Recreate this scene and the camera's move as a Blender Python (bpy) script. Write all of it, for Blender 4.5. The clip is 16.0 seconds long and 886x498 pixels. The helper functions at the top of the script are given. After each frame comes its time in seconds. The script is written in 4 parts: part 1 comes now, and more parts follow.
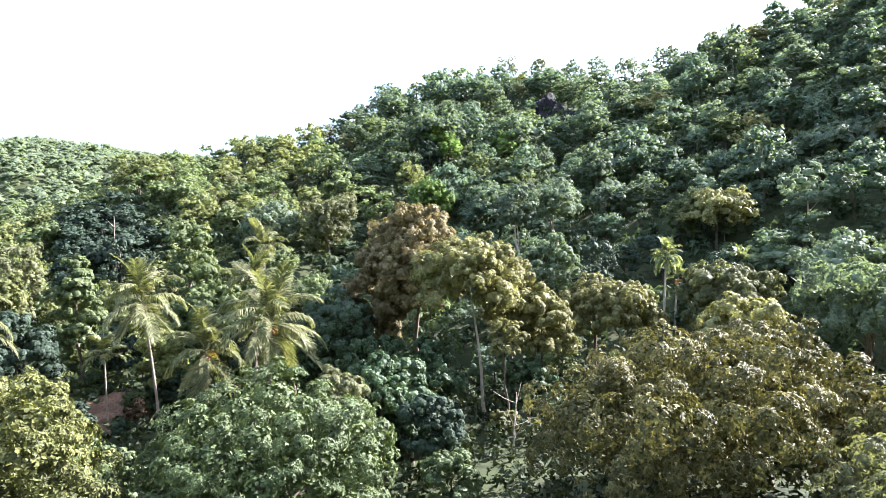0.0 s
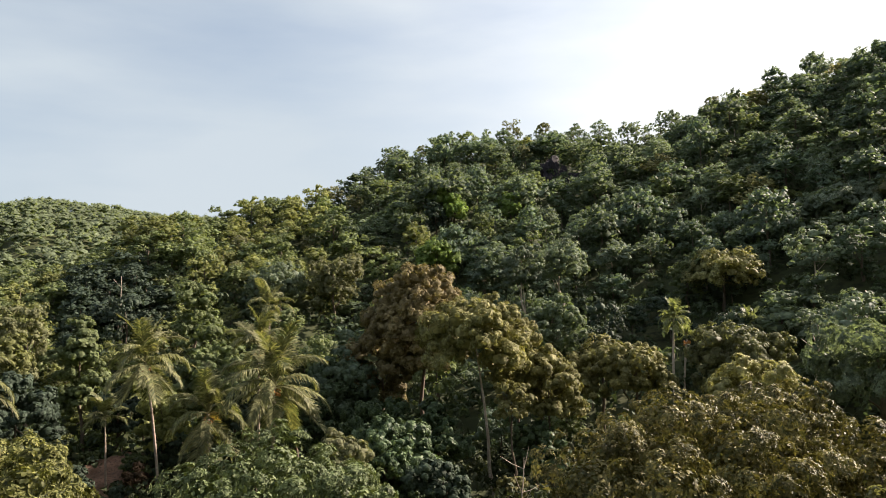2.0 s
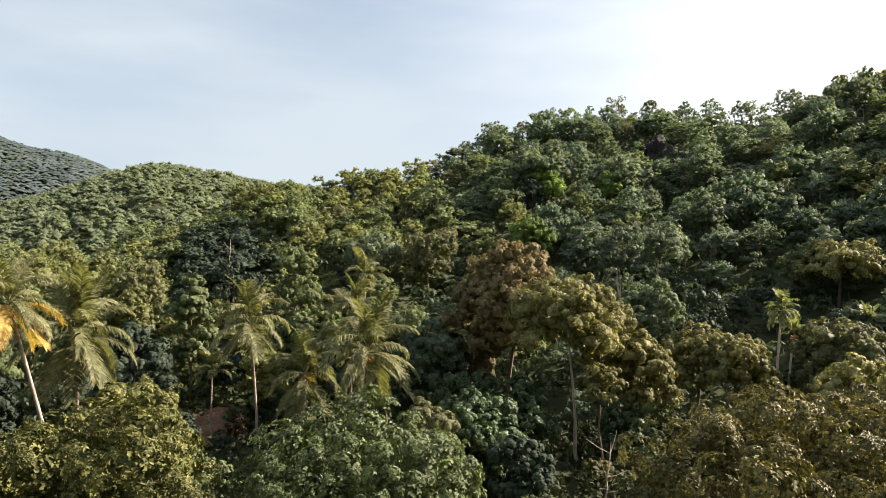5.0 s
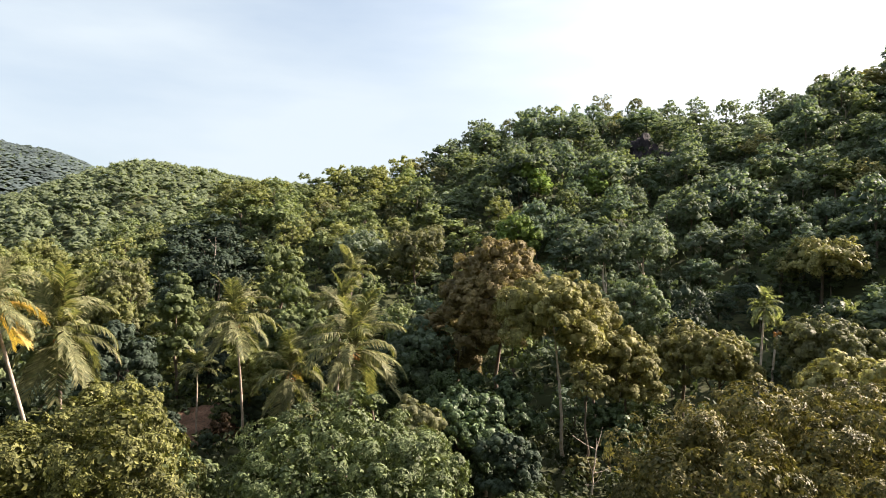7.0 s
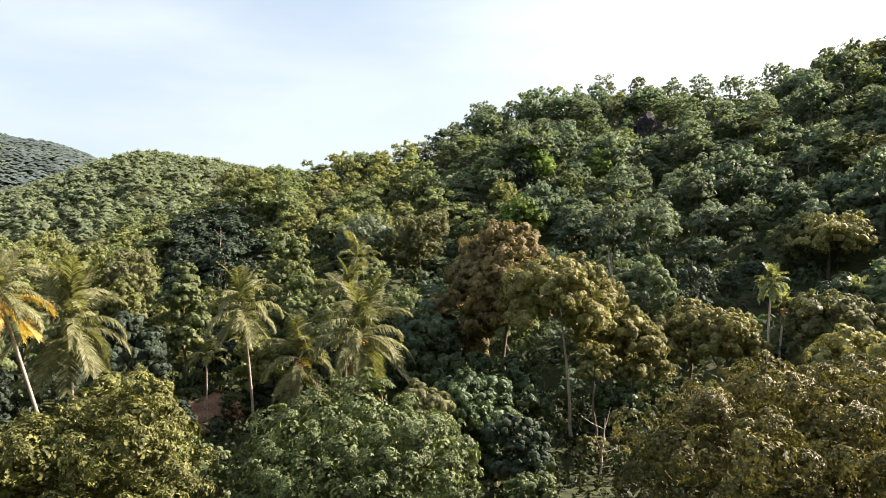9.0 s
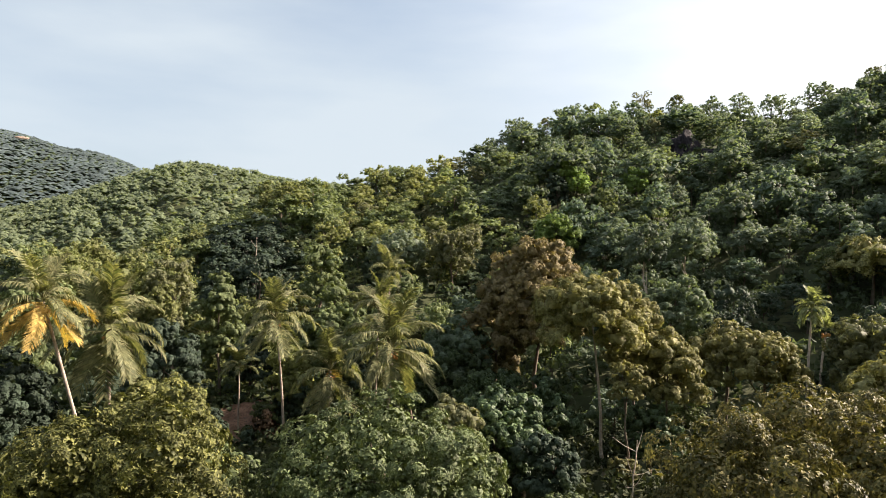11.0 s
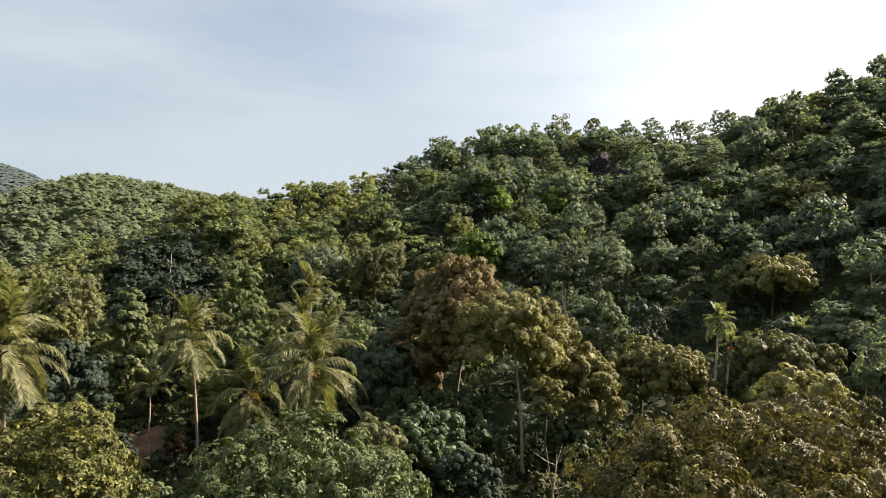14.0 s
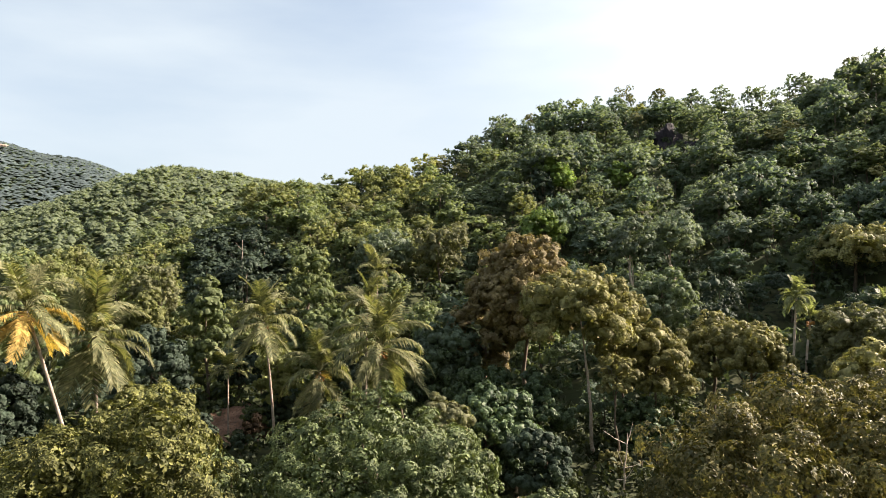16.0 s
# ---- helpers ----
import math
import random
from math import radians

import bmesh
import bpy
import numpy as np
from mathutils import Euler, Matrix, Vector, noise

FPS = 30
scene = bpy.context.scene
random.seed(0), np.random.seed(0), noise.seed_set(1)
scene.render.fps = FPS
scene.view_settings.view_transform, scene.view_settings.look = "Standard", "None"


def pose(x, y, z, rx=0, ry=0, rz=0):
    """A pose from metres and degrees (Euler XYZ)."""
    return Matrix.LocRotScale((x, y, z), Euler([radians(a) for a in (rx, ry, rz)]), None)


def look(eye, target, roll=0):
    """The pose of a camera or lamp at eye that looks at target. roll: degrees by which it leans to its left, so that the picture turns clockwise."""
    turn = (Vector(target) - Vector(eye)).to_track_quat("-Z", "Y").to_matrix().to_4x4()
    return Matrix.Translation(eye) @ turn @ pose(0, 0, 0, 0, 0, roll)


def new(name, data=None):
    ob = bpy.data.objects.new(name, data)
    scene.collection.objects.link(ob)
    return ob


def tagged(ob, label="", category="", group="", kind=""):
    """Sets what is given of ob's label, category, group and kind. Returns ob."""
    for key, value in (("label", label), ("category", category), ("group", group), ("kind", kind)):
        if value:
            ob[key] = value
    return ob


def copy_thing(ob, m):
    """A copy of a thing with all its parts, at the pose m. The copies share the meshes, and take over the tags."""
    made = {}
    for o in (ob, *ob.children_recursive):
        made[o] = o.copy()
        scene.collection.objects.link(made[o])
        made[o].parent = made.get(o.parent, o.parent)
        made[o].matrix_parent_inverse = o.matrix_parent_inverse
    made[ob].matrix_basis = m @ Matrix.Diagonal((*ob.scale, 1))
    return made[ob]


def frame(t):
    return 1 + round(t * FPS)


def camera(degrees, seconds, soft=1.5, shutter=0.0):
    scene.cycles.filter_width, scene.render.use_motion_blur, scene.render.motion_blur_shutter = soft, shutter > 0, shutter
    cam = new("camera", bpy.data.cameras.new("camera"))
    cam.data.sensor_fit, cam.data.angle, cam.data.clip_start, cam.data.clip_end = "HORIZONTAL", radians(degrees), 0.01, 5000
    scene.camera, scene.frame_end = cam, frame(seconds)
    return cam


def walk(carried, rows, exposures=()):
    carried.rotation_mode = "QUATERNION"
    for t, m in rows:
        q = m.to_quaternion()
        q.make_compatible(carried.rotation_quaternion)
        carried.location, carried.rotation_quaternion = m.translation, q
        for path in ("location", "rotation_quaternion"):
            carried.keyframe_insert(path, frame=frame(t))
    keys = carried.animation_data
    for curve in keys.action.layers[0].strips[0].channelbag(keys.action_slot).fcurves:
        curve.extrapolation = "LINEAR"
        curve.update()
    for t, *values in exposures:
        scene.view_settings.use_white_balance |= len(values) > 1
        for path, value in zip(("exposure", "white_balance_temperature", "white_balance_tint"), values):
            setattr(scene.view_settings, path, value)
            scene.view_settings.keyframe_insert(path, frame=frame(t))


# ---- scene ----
# The camera stands on one spot, fifteen metres up, and turns.
EYE = 15.0
cam = camera(67.0, 16.0, 0.6)
PATH = [
    (0.0, pose(0, 0, EYE, 88.44, 2.48, -8.01)),
    (0.5, pose(0, 0, EYE, 90.16, 4.60, -11.56)),
    (1.0, pose(0, 0, EYE, 91.92, 3.45, -8.59)),
    (1.5, pose(0, 0, EYE, 92.92, 3.49, -8.06)),
    (2.0, pose(0, 0, EYE, 93.65, 2.40, -7.51)),
    (2.5, pose(0, 0, EYE, 93.41, 1.72, -6.79)),
    (3.0, pose(0, 0, EYE, 93.28, 0.63, -4.92)),
    (3.5, pose(0, 0, EYE, 92.40, -0.70, -1.51)),
    (4.0, pose(0, 0, EYE, 91.46, -0.69, -0.23)),
    (4.2, pose(0, 0, EYE, 91.41, -0.67, 0.49)),
    (6.5, pose(0, 0, EYE, 92.47, -0.54, -0.25)),
    (7.0, pose(0, 0, EYE, 91.51, -0.58, -0.70)),
    (7.5, pose(0, 0, EYE, 91.30, 0.40, 0.10)),
    (8.0, pose(0, 0, EYE, 90.40, 0.40, 0.06)),
    (8.5, pose(0, 0, EYE, 90.35, 0.34, -0.15)),
    (8.7, pose(0, 0, EYE, 90.04, 0.61, -0.37)),
    (10.8, pose(0, 0, EYE, 91.78, 0.12, 1.91)),
    (11.0, pose(0, 0, EYE, 91.43, -0.57, 2.51)),
    (11.5, pose(0, 0, EYE, 91.50, -0.10, 5.85)),
    (12.0, pose(0, 0, EYE, 91.73, 0.15, 5.08)),
    (12.5, pose(0, 0, EYE, 92.01, 0.19, 4.07)),
    (13.0, pose(0, 0, EYE, 92.95, -0.05, 3.01)),
    (13.5, pose(0, 0, EYE, 93.56, -0.78, -0.44)),
    (14.0, pose(0, 0, EYE, 92.95, -0.57, -4.04)),
    (14.5, pose(0, 0, EYE, 91.35, -0.79, -4.74)),
    (15.0, pose(0, 0, EYE, 90.88, -0.62, -5.40)),
    (15.5, pose(0, 0, EYE, 91.42, 0.45, -2.56)),
    (16.0, pose(0, 0, EYE, 91.28, 0.86, 1.42)),
]
walk(cam, PATH, [(0.0, 3.06, 5250, 10), (0.5, 2.54, 5700, 10), (1.0, 2.0, 6400, 10), (1.5, 1.84, 6500, 10), (2.5, 1.64, 6500, 10), (4.0, 1.82, 6500, 10), (6.5, 1.95, 6500, 10), (7.5, 2.16, 6500, 10), (8.7, 2.17, 6500, 10), (10.8, 1.88, 6500, 10), (12.0, 1.88, 6500, 10), (13.0, 1.85, 6500, 10), (14.0, 1.72, 6500, 10), (14.5, 1.98, 6500, 10), (15.0, 2.08, 6500, 10), (16.0, 2.03, 6500, 10)])

# ---- light ----
SUN_AZ, SUN_EL = 72.0, 33.0
world = bpy.data.worlds.new("sky")
scene.world = world
world.use_nodes = True
wn, wl = world.node_tree.nodes, world.node_tree.links
wn.clear()
sky = wn.new("ShaderNodeTexSky")
sky.sky_type = "NISHITA"
sky.sun_disc = False
sky.sun_elevation, sky.sun_rotation = radians(SUN_EL), radians(SUN_AZ)
sky.air_density, sky.dust_density, sky.ozone_density = 1.0, 2.5, 1.0
coord = wn.new("ShaderNodeTexCoord")
stretch = wn.new("ShaderNodeMapping")
stretch.inputs["Scale"].default_value = (1.0, 1.0, 4.0)
cloud = wn.new("ShaderNodeTexNoise")
cloud.inputs["Scale"].default_value, cloud.inputs["Detail"].default_value, cloud.inputs["Roughness"].default_value = 1.6, 6.0, 0.5
veil = wn.new("ShaderNodeMapRange")
veil.inputs["From Min"].default_value, veil.inputs["From Max"].default_value = 0.36, 0.66
veil.inputs["To Min"].default_value, veil.inputs["To Max"].default_value = 0.42, 0.9
# the thin cloud shines more towards the sun
sunward = wn.new("ShaderNodeVectorMath")
sunward.operation = "DOT_PRODUCT"
sunward.inputs[1].default_value = (math.sin(radians(SUN_AZ)) * math.cos(radians(SUN_EL)), math.cos(radians(SUN_AZ)) * math.cos(radians(SUN_EL)), math.sin(radians(SUN_EL)))
lit = wn.new("ShaderNodeMapRange")
lit.interpolation_type = "SMOOTHSTEP"
lit.inputs["From Min"].default_value, lit.inputs["From Max"].default_value = 0.3, 1.0
tone = wn.new("ShaderNodeMix")
tone.data_type = "RGBA"
tone.inputs[6].default_value, tone.inputs[7].default_value = (4.15, 4.6, 4.95, 1.0), (9.5, 9.3, 8.9, 1.0)
mixer = wn.new("ShaderNodeMix")
mixer.data_type = "RGBA"
back = wn.new("ShaderNodeBackground")
back.inputs["Strength"].default_value = 0.05
sky_out = wn.new("ShaderNodeOutputWorld")
wl.new(coord.outputs["Generated"], stretch.inputs["Vector"])
wl.new(stretch.outputs["Vector"], cloud.inputs["Vector"])
wl.new(cloud.outputs["Fac"], veil.inputs["Value"])
wl.new(coord.outputs["Generated"], sunward.inputs[0])
wl.new(sunward.outputs["Value"], lit.inputs["Value"])
wl.new(lit.outputs["Result"], tone.inputs[0])
wl.new(tone.outputs[2], mixer.inputs[7])
wl.new(veil.outputs["Result"], mixer.inputs[0])
wl.new(sky.outputs["Color"], mixer.inputs[6])
wl.new(mixer.outputs[2], back.inputs["Color"])
wl.new(back.outputs["Background"], sky_out.inputs["Surface"])

sun_data = bpy.data.lights.new("sun", "SUN")
sun_data.energy, sun_data.angle, sun_data.color = 4.7, radians(1.0), (1.0, 0.845, 0.71)
sun = new("sun", sun_data)
sun_from = Vector((math.sin(radians(SUN_AZ)) * math.cos(radians(SUN_EL)), math.cos(radians(SUN_AZ)) * math.cos(radians(SUN_EL)), math.sin(radians(SUN_EL))))
sun.matrix_world = look(sun_from * 400, (0, 0, 0))


# ---- materials ----
def ramp_mix(nodes, links, fac, a, b):
    mix = nodes.new("ShaderNodeMix")
    mix.data_type = "RGBA"
    links.new(fac, mix.inputs[0])
    for slot, col in ((6, a), (7, b)):
        if isinstance(col, tuple):
            mix.inputs[slot].default_value = (*col, 1.0)
        else:
            links.new(col, mix.inputs[slot])
    return mix.outputs[2]


def leaf_material(name, dark, light, tint, rough=0.55, through_light=0.25, patch_size=0.55, gloss=0.1, grain_size=3.2):
    """Leaves: each leaf has its own shade, each crown its own tint."""
    m = bpy.data.materials.new(name)
    m.use_nodes = True
    n, l = m.node_tree.nodes, m.node_tree.links
    n.clear()
    geo, info = n.new("ShaderNodeNewGeometry"), n.new("ShaderNodeObjectInfo")
    col = ramp_mix(n, l, geo.outputs["Random Per Island"], dark, light)
    scaled = n.new("ShaderNodeMath")
    scaled.operation = "MULTIPLY"
    scaled.inputs[1].default_value = 0.6
    l.new(info.outputs["Random"], scaled.inputs[0])
    col = ramp_mix(n, l, scaled.outputs[0], col, tint)
    tc = n.new("ShaderNodeTexCoord")
    patch = n.new("ShaderNodeTexNoise")
    patch.inputs["Scale"].default_value, patch.inputs["Detail"].default_value = patch_size, 3.0
    l.new(tc.outputs["Object"], patch.inputs["Vector"])
    hsv = n.new("ShaderNodeHueSaturation")
    span = n.new("ShaderNodeMapRange")
    span.inputs["From Min"].default_value, span.inputs["From Max"].default_value = 0.3, 0.7
    span.inputs["To Min"].default_value, span.inputs["To Max"].default_value = 0.72, 1.3
    l.new(patch.outputs["Fac"], span.inputs["Value"])
    own = n.new("ShaderNodeMapRange")
    own.inputs["To Min"].default_value, own.inputs["To Max"].default_value = 0.8, 1.25
    odd = n.new("ShaderNodeMath")
    odd.operation = "FRACT"
    times = n.new("ShaderNodeMath")
    times.operation = "MULTIPLY"
    times.inputs[1].default_value = 17.3
    l.new(info.outputs["Random"], times.inputs[0])
    l.new(times.outputs[0], odd.inputs[0])
    l.new(odd.outputs[0], own.inputs["Value"])
    prod = n.new("ShaderNodeMath")
    prod.operation = "MULTIPLY"
    l.new(span.outputs["Result"], prod.inputs[0])
    l.new(own.outputs["Result"], prod.inputs[1])
    l.new(col, hsv.inputs["Color"])
    grain = n.new("ShaderNodeTexNoise")
    grain.inputs["Scale"].default_value, grain.inputs["Detail"].default_value = grain_size, 2.0
    l.new(tc.outputs["Object"], grain.inputs["Vector"])
    speck = n.new("ShaderNodeMapRange")
    speck.inputs["From Min"].default_value, speck.inputs["From Max"].default_value = 0.32, 0.68
    speck.inputs["To Min"].default_value, speck.inputs["To Max"].default_value = 0.7, 1.3
    l.new(grain.outputs["Fac"], speck.inputs["Value"])
    own_speck = n.new("ShaderNodeMath")
    own_speck.operation = "MULTIPLY"
    l.new(prod.outputs[0], own_speck.inputs[0])
    l.new(speck.outputs["Result"], own_speck.inputs[1])
    l.new(own_speck.outputs[0], hsv.inputs["Value"])
    relief = n.new("ShaderNodeBump")
    relief.inputs["Strength"].default_value, relief.inputs["Distance"].default_value = 0.55, 0.5 / grain_size
    l.new(grain.outputs["Fac"], relief.inputs["Height"])
    shine = n.new("ShaderNodeBsdfPrincipled")
    shine.inputs["Roughness"].default_value = rough
    shine.inputs["Specular IOR Level"].default_value = gloss
    l.new(hsv.outputs["Color"], shine.inputs["Base Color"])
    l.new(relief.outputs["Normal"], shine.inputs["Normal"])
    glow = n.new("ShaderNodeBsdfTranslucent")
    l.new(relief.outputs["Normal"], glow.inputs["Normal"])
    warm = n.new("ShaderNodeMix")
    warm.data_type, warm.blend_type = "RGBA", "MULTIPLY"
    warm.inputs[0].default_value = 1.0
    warm.inputs[7].default_value = (1.35, 1.4, 0.65, 1.0)
    l.new(hsv.outputs["Color"], warm.inputs[6])
    l.new(warm.outputs[2], glow.inputs["Color"])
    both = n.new("ShaderNodeMixShader")
    both.inputs[0].default_value = through_light
    l.new(shine.outputs[0], both.inputs[1])
    l.new(glow.outputs[0], both.inputs[2])
    end = n.new("ShaderNodeOutputMaterial")
    l.new(both.outputs[0], end.inputs["Surface"])
    return m


def rough_material(name, a, b, scale, rough=0.9, bump=0.3, stretch_z=1.0, c=None):
    """Bark, soil, rock, plaster: two colours at two scales, with relief."""
    m = bpy.data.materials.new(name)
    m.use_nodes = True
    n, l = m.node_tree.nodes, m.node_tree.links
    shader = n["Principled BSDF"]
    shader.inputs["Roughness"].default_value = rough
    shader.inputs["Specular IOR Level"].default_value = 0.2
    tc, mp = n.new("ShaderNodeTexCoord"), n.new("ShaderNodeMapping")
    mp.inputs["Scale"].default_value = (1, 1, stretch_z)
    l.new(tc.outputs["Object"], mp.inputs["Vector"])
    coarse, fine = n.new("ShaderNodeTexNoise"), n.new("ShaderNodeTexNoise")
    coarse.inputs["Scale"].default_value, fine.inputs["Scale"].default_value = scale, scale * 9
    coarse.inputs["Detail"].default_value = fine.inputs["Detail"].default_value = 5.0
    l.new(mp.outputs[0], coarse.inputs["Vector"])
    l.new(mp.outputs[0], fine.inputs["Vector"])
    step = n.new("ShaderNodeMapRange")
    step.inputs["From Min"].default_value, step.inputs["From Max"].default_value = 0.38, 0.62
    l.new(coarse.outputs["Fac"], step.inputs["Value"])
    col = ramp_mix(n, l, step.outputs["Result"], a, b)
    if c:
        step2 = n.new("ShaderNodeMapRange")
        step2.inputs["From Min"].default_value, step2.inputs["From Max"].default_value = 0.5, 0.68
        l.new(fine.outputs["Fac"], step2.inputs["Value"])
        col = ramp_mix(n, l, step2.outputs["Result"], col, c)
    l.new(col, shader.inputs["Base Color"])
    if bump:
        bp = n.new("ShaderNodeBump")
        bp.inputs["Strength"].default_value, bp.inputs["Distance"].default_value = bump, 0.05
        l.new(fine.outputs["Fac"], bp.inputs["Height"])
        l.new(bp.outputs["Normal"], shader.inputs["Normal"])
    return m


LEAF = {
    "green": leaf_material("leaves_green", (0.096, 0.124, 0.056), (0.160, 0.188, 0.093), (0.131, 0.155, 0.074), 0.55, 0.36),
    # leaf colour darkened to stand in for shade in grove, gully and hollows
    "shade": leaf_material("leaves_shade_darkened", (0.028, 0.042, 0.030), (0.062, 0.084, 0.058), (0.044, 0.060, 0.042), 0.6, 0.2),
    # shifted paler and bluer to put hillside haze into the leaf colour
    "dark": leaf_material("leaves_hazy_dark_green", (0.082, 0.114, 0.081), (0.122, 0.161, 0.116), (0.101, 0.135, 0.104), 0.6, 0.42, gloss=0.14),
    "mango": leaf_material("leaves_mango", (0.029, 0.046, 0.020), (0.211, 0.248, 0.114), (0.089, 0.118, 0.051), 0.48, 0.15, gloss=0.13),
    # yellow-green mango leaves, with a sunlit cast put into the colour
    "mango_lit": leaf_material("leaves_mango_lit", (0.020, 0.027, 0.010), (0.230, 0.229, 0.079), (0.096, 0.104, 0.038), 0.5, 0.2, gloss=0.1),
    # brightened lime: the sunlit look of some crowns lies in this colour
    "lit_lime": leaf_material("leaves_sunlit_tint", (0.137, 0.204, 0.061), (0.232, 0.306, 0.103), (0.190, 0.252, 0.085), 0.55, 0.4),
    "lime": leaf_material("leaves_yellow_green", (0.124, 0.147, 0.059), (0.200, 0.211, 0.091), (0.171, 0.177, 0.073), 0.55, 0.36),
    "olive": leaf_material("leaves_olive", (0.116, 0.125, 0.067), (0.178, 0.181, 0.100), (0.153, 0.149, 0.083), 0.55, 0.36),
    "bronze": leaf_material("leaves_bronze", (0.132, 0.134, 0.056), (0.279, 0.260, 0.119), (0.217, 0.204, 0.090), 0.55, 0.28),
    "fruit": leaf_material("leaves_bronze_green", (0.034, 0.040, 0.017), (0.180, 0.153, 0.064), (0.098, 0.091, 0.038), 0.5, 0.18, gloss=0.12),
    "brown": leaf_material("leaves_brown", (0.129, 0.110, 0.057), (0.234, 0.188, 0.101), (0.183, 0.150, 0.082), 0.55, 0.26),
    "grey": leaf_material("leaves_grey_green", (0.123, 0.154, 0.108), (0.185, 0.220, 0.157), (0.145, 0.181, 0.138), 0.55, 0.36),
    "far": leaf_material("leaves_far_woods", (0.100, 0.120, 0.073), (0.138, 0.160, 0.097), (0.113, 0.140, 0.086), 0.6, 0.42, patch_size=0.14, grain_size=1.2),
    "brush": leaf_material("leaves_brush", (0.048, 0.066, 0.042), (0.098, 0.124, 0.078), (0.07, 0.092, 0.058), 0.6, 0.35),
    # thicket leaves darkened so the gaps between trunks read as shade
    "low": leaf_material("leaves_gap_shade", (0.02, 0.028, 0.014), (0.055, 0.066, 0.032), (0.036, 0.045, 0.022), 0.6, 0.15),
    # haze over the distant mountain is mixed into this bluish leaf colour
    "hazy": leaf_material("leaves_haze_blue", (0.088, 0.114, 0.119), (0.119, 0.150, 0.151), (0.104, 0.132, 0.138), 0.7, 0.45, patch_size=0.03, grain_size=0.5),
    "maroon": leaf_material("leaves_maroon", (0.04, 0.034, 0.02), (0.085, 0.05, 0.034), (0.06, 0.042, 0.026)),
    "frond": leaf_material("palm_fronds", (0.049, 0.067, 0.028), (0.262, 0.252, 0.130), (0.165, 0.162, 0.089), 0.5, 0.35, gloss=0.1),
    "dry": leaf_material("dry_palm_fronds", (0.312, 0.216, 0.063), (0.476, 0.344, 0.117), (0.410, 0.288, 0.090), 0.6, 0.35),
    "frond_pale": leaf_material("slim_palm_fronds", (0.099, 0.121, 0.061), (0.287, 0.304, 0.177), (0.199, 0.216, 0.121), 0.4, 0.4),
    # greyer, bluer copy of the greens: haze on the right slope as colour
    "hill": leaf_material("leaves_haze_green", (0.096, 0.126, 0.082), (0.147, 0.179, 0.120), (0.121, 0.152, 0.106), 0.6, 0.42, gloss=0.14),
    "vine": leaf_material("leaves_climbers", (0.028, 0.046, 0.026), (0.105, 0.146, 0.074), (0.056, 0.080, 0.045), 0.45, 0.2, gloss=0.12),
}
BARK = rough_material("bark", (0.1, 0.078, 0.06), (0.18, 0.145, 0.115), 1.5, stretch_z=0.3, c=(0.08, 0.06, 0.045))
PALM_BARK = rough_material("palm_bark", (0.27, 0.21, 0.17), (0.4, 0.33, 0.28), 1.2, stretch_z=2.5, c=(0.16, 0.12, 0.1))
PALE_BARK = rough_material("pale_bark", (0.42, 0.34, 0.28), (0.56, 0.48, 0.41), 1.2, stretch_z=2.5, c=(0.24, 0.19, 0.15))
FRUIT = rough_material("coconut_husk", (0.3, 0.13, 0.04), (0.42, 0.22, 0.07), 4.0, rough=0.6)
SOIL = rough_material("red_soil", (0.13, 0.075, 0.05), (0.25, 0.145, 0.1), 0.7, c=(0.06, 0.045, 0.03))
PALE_EARTH = rough_material("pale_earth", (0.26, 0.19, 0.15), (0.36, 0.28, 0.22), 0.3)
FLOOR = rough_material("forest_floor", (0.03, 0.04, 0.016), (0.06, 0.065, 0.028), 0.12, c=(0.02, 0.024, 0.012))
# dark rock, lowered further in colour because its face should be shaded
ROCK = rough_material("shade_dark_rock", (0.014, 0.012, 0.015), (0.03, 0.025, 0.032), 0.25, bump=0.8, stretch_z=0.4, c=(0.035, 0.03, 0.034))
PLASTER = rough_material("white_plaster", (0.78, 0.77, 0.74), (0.84, 0.83, 0.8), 0.8, bump=0.1)
ROOFING = rough_material("grey_roofing", (0.3, 0.28, 0.27), (0.4, 0.38, 0.36), 0.8)
GLASS = bpy.data.materials.new("window_glass")
GLASS.use_nodes = True
GLASS.node_tree.nodes["Principled BSDF"].inputs["Base Color"].default_value = (0.03, 0.04, 0.05, 1)
GLASS.node_tree.nodes["Principled BSDF"].inputs["Roughness"].default_value = 0.08


# ---- building blocks ----
def part(name, mesh, material, parent, label=""):
    ob = new(name, mesh)
    if material:
        mesh.materials.clear()
        mesh.materials.append(material)
    ob.parent = parent
    if label:
        ob["label"] = label
    return ob


def tri_mesh(name, verts, tris, smooth=False):
    mesh = bpy.data.meshes.new(name)
    verts, tris = np.asarray(verts, dtype=np.float32), np.asarray(tris, dtype=np.int32)
    mesh.vertices.add(len(verts))
    mesh.vertices.foreach_set("co", verts.ravel())
    mesh.loops.add(tris.size)
    mesh.loops.foreach_set("vertex_index", tris.ravel())
    mesh.polygons.add(len(tris))
    mesh.polygons.foreach_set("loop_start", np.arange(0, tris.size, 3, dtype=np.int32))
    mesh.polygons.foreach_set("loop_total", np.full(len(tris), 3, dtype=np.int32))
    mesh.polygons.foreach_set("use_smooth", np.full(len(tris), smooth))
    mesh.update(calc_edges=True)
    return mesh


def unit(v):
    return v / np.maximum(np.linalg.norm(v, axis=-1, keepdims=True), 1e-9)


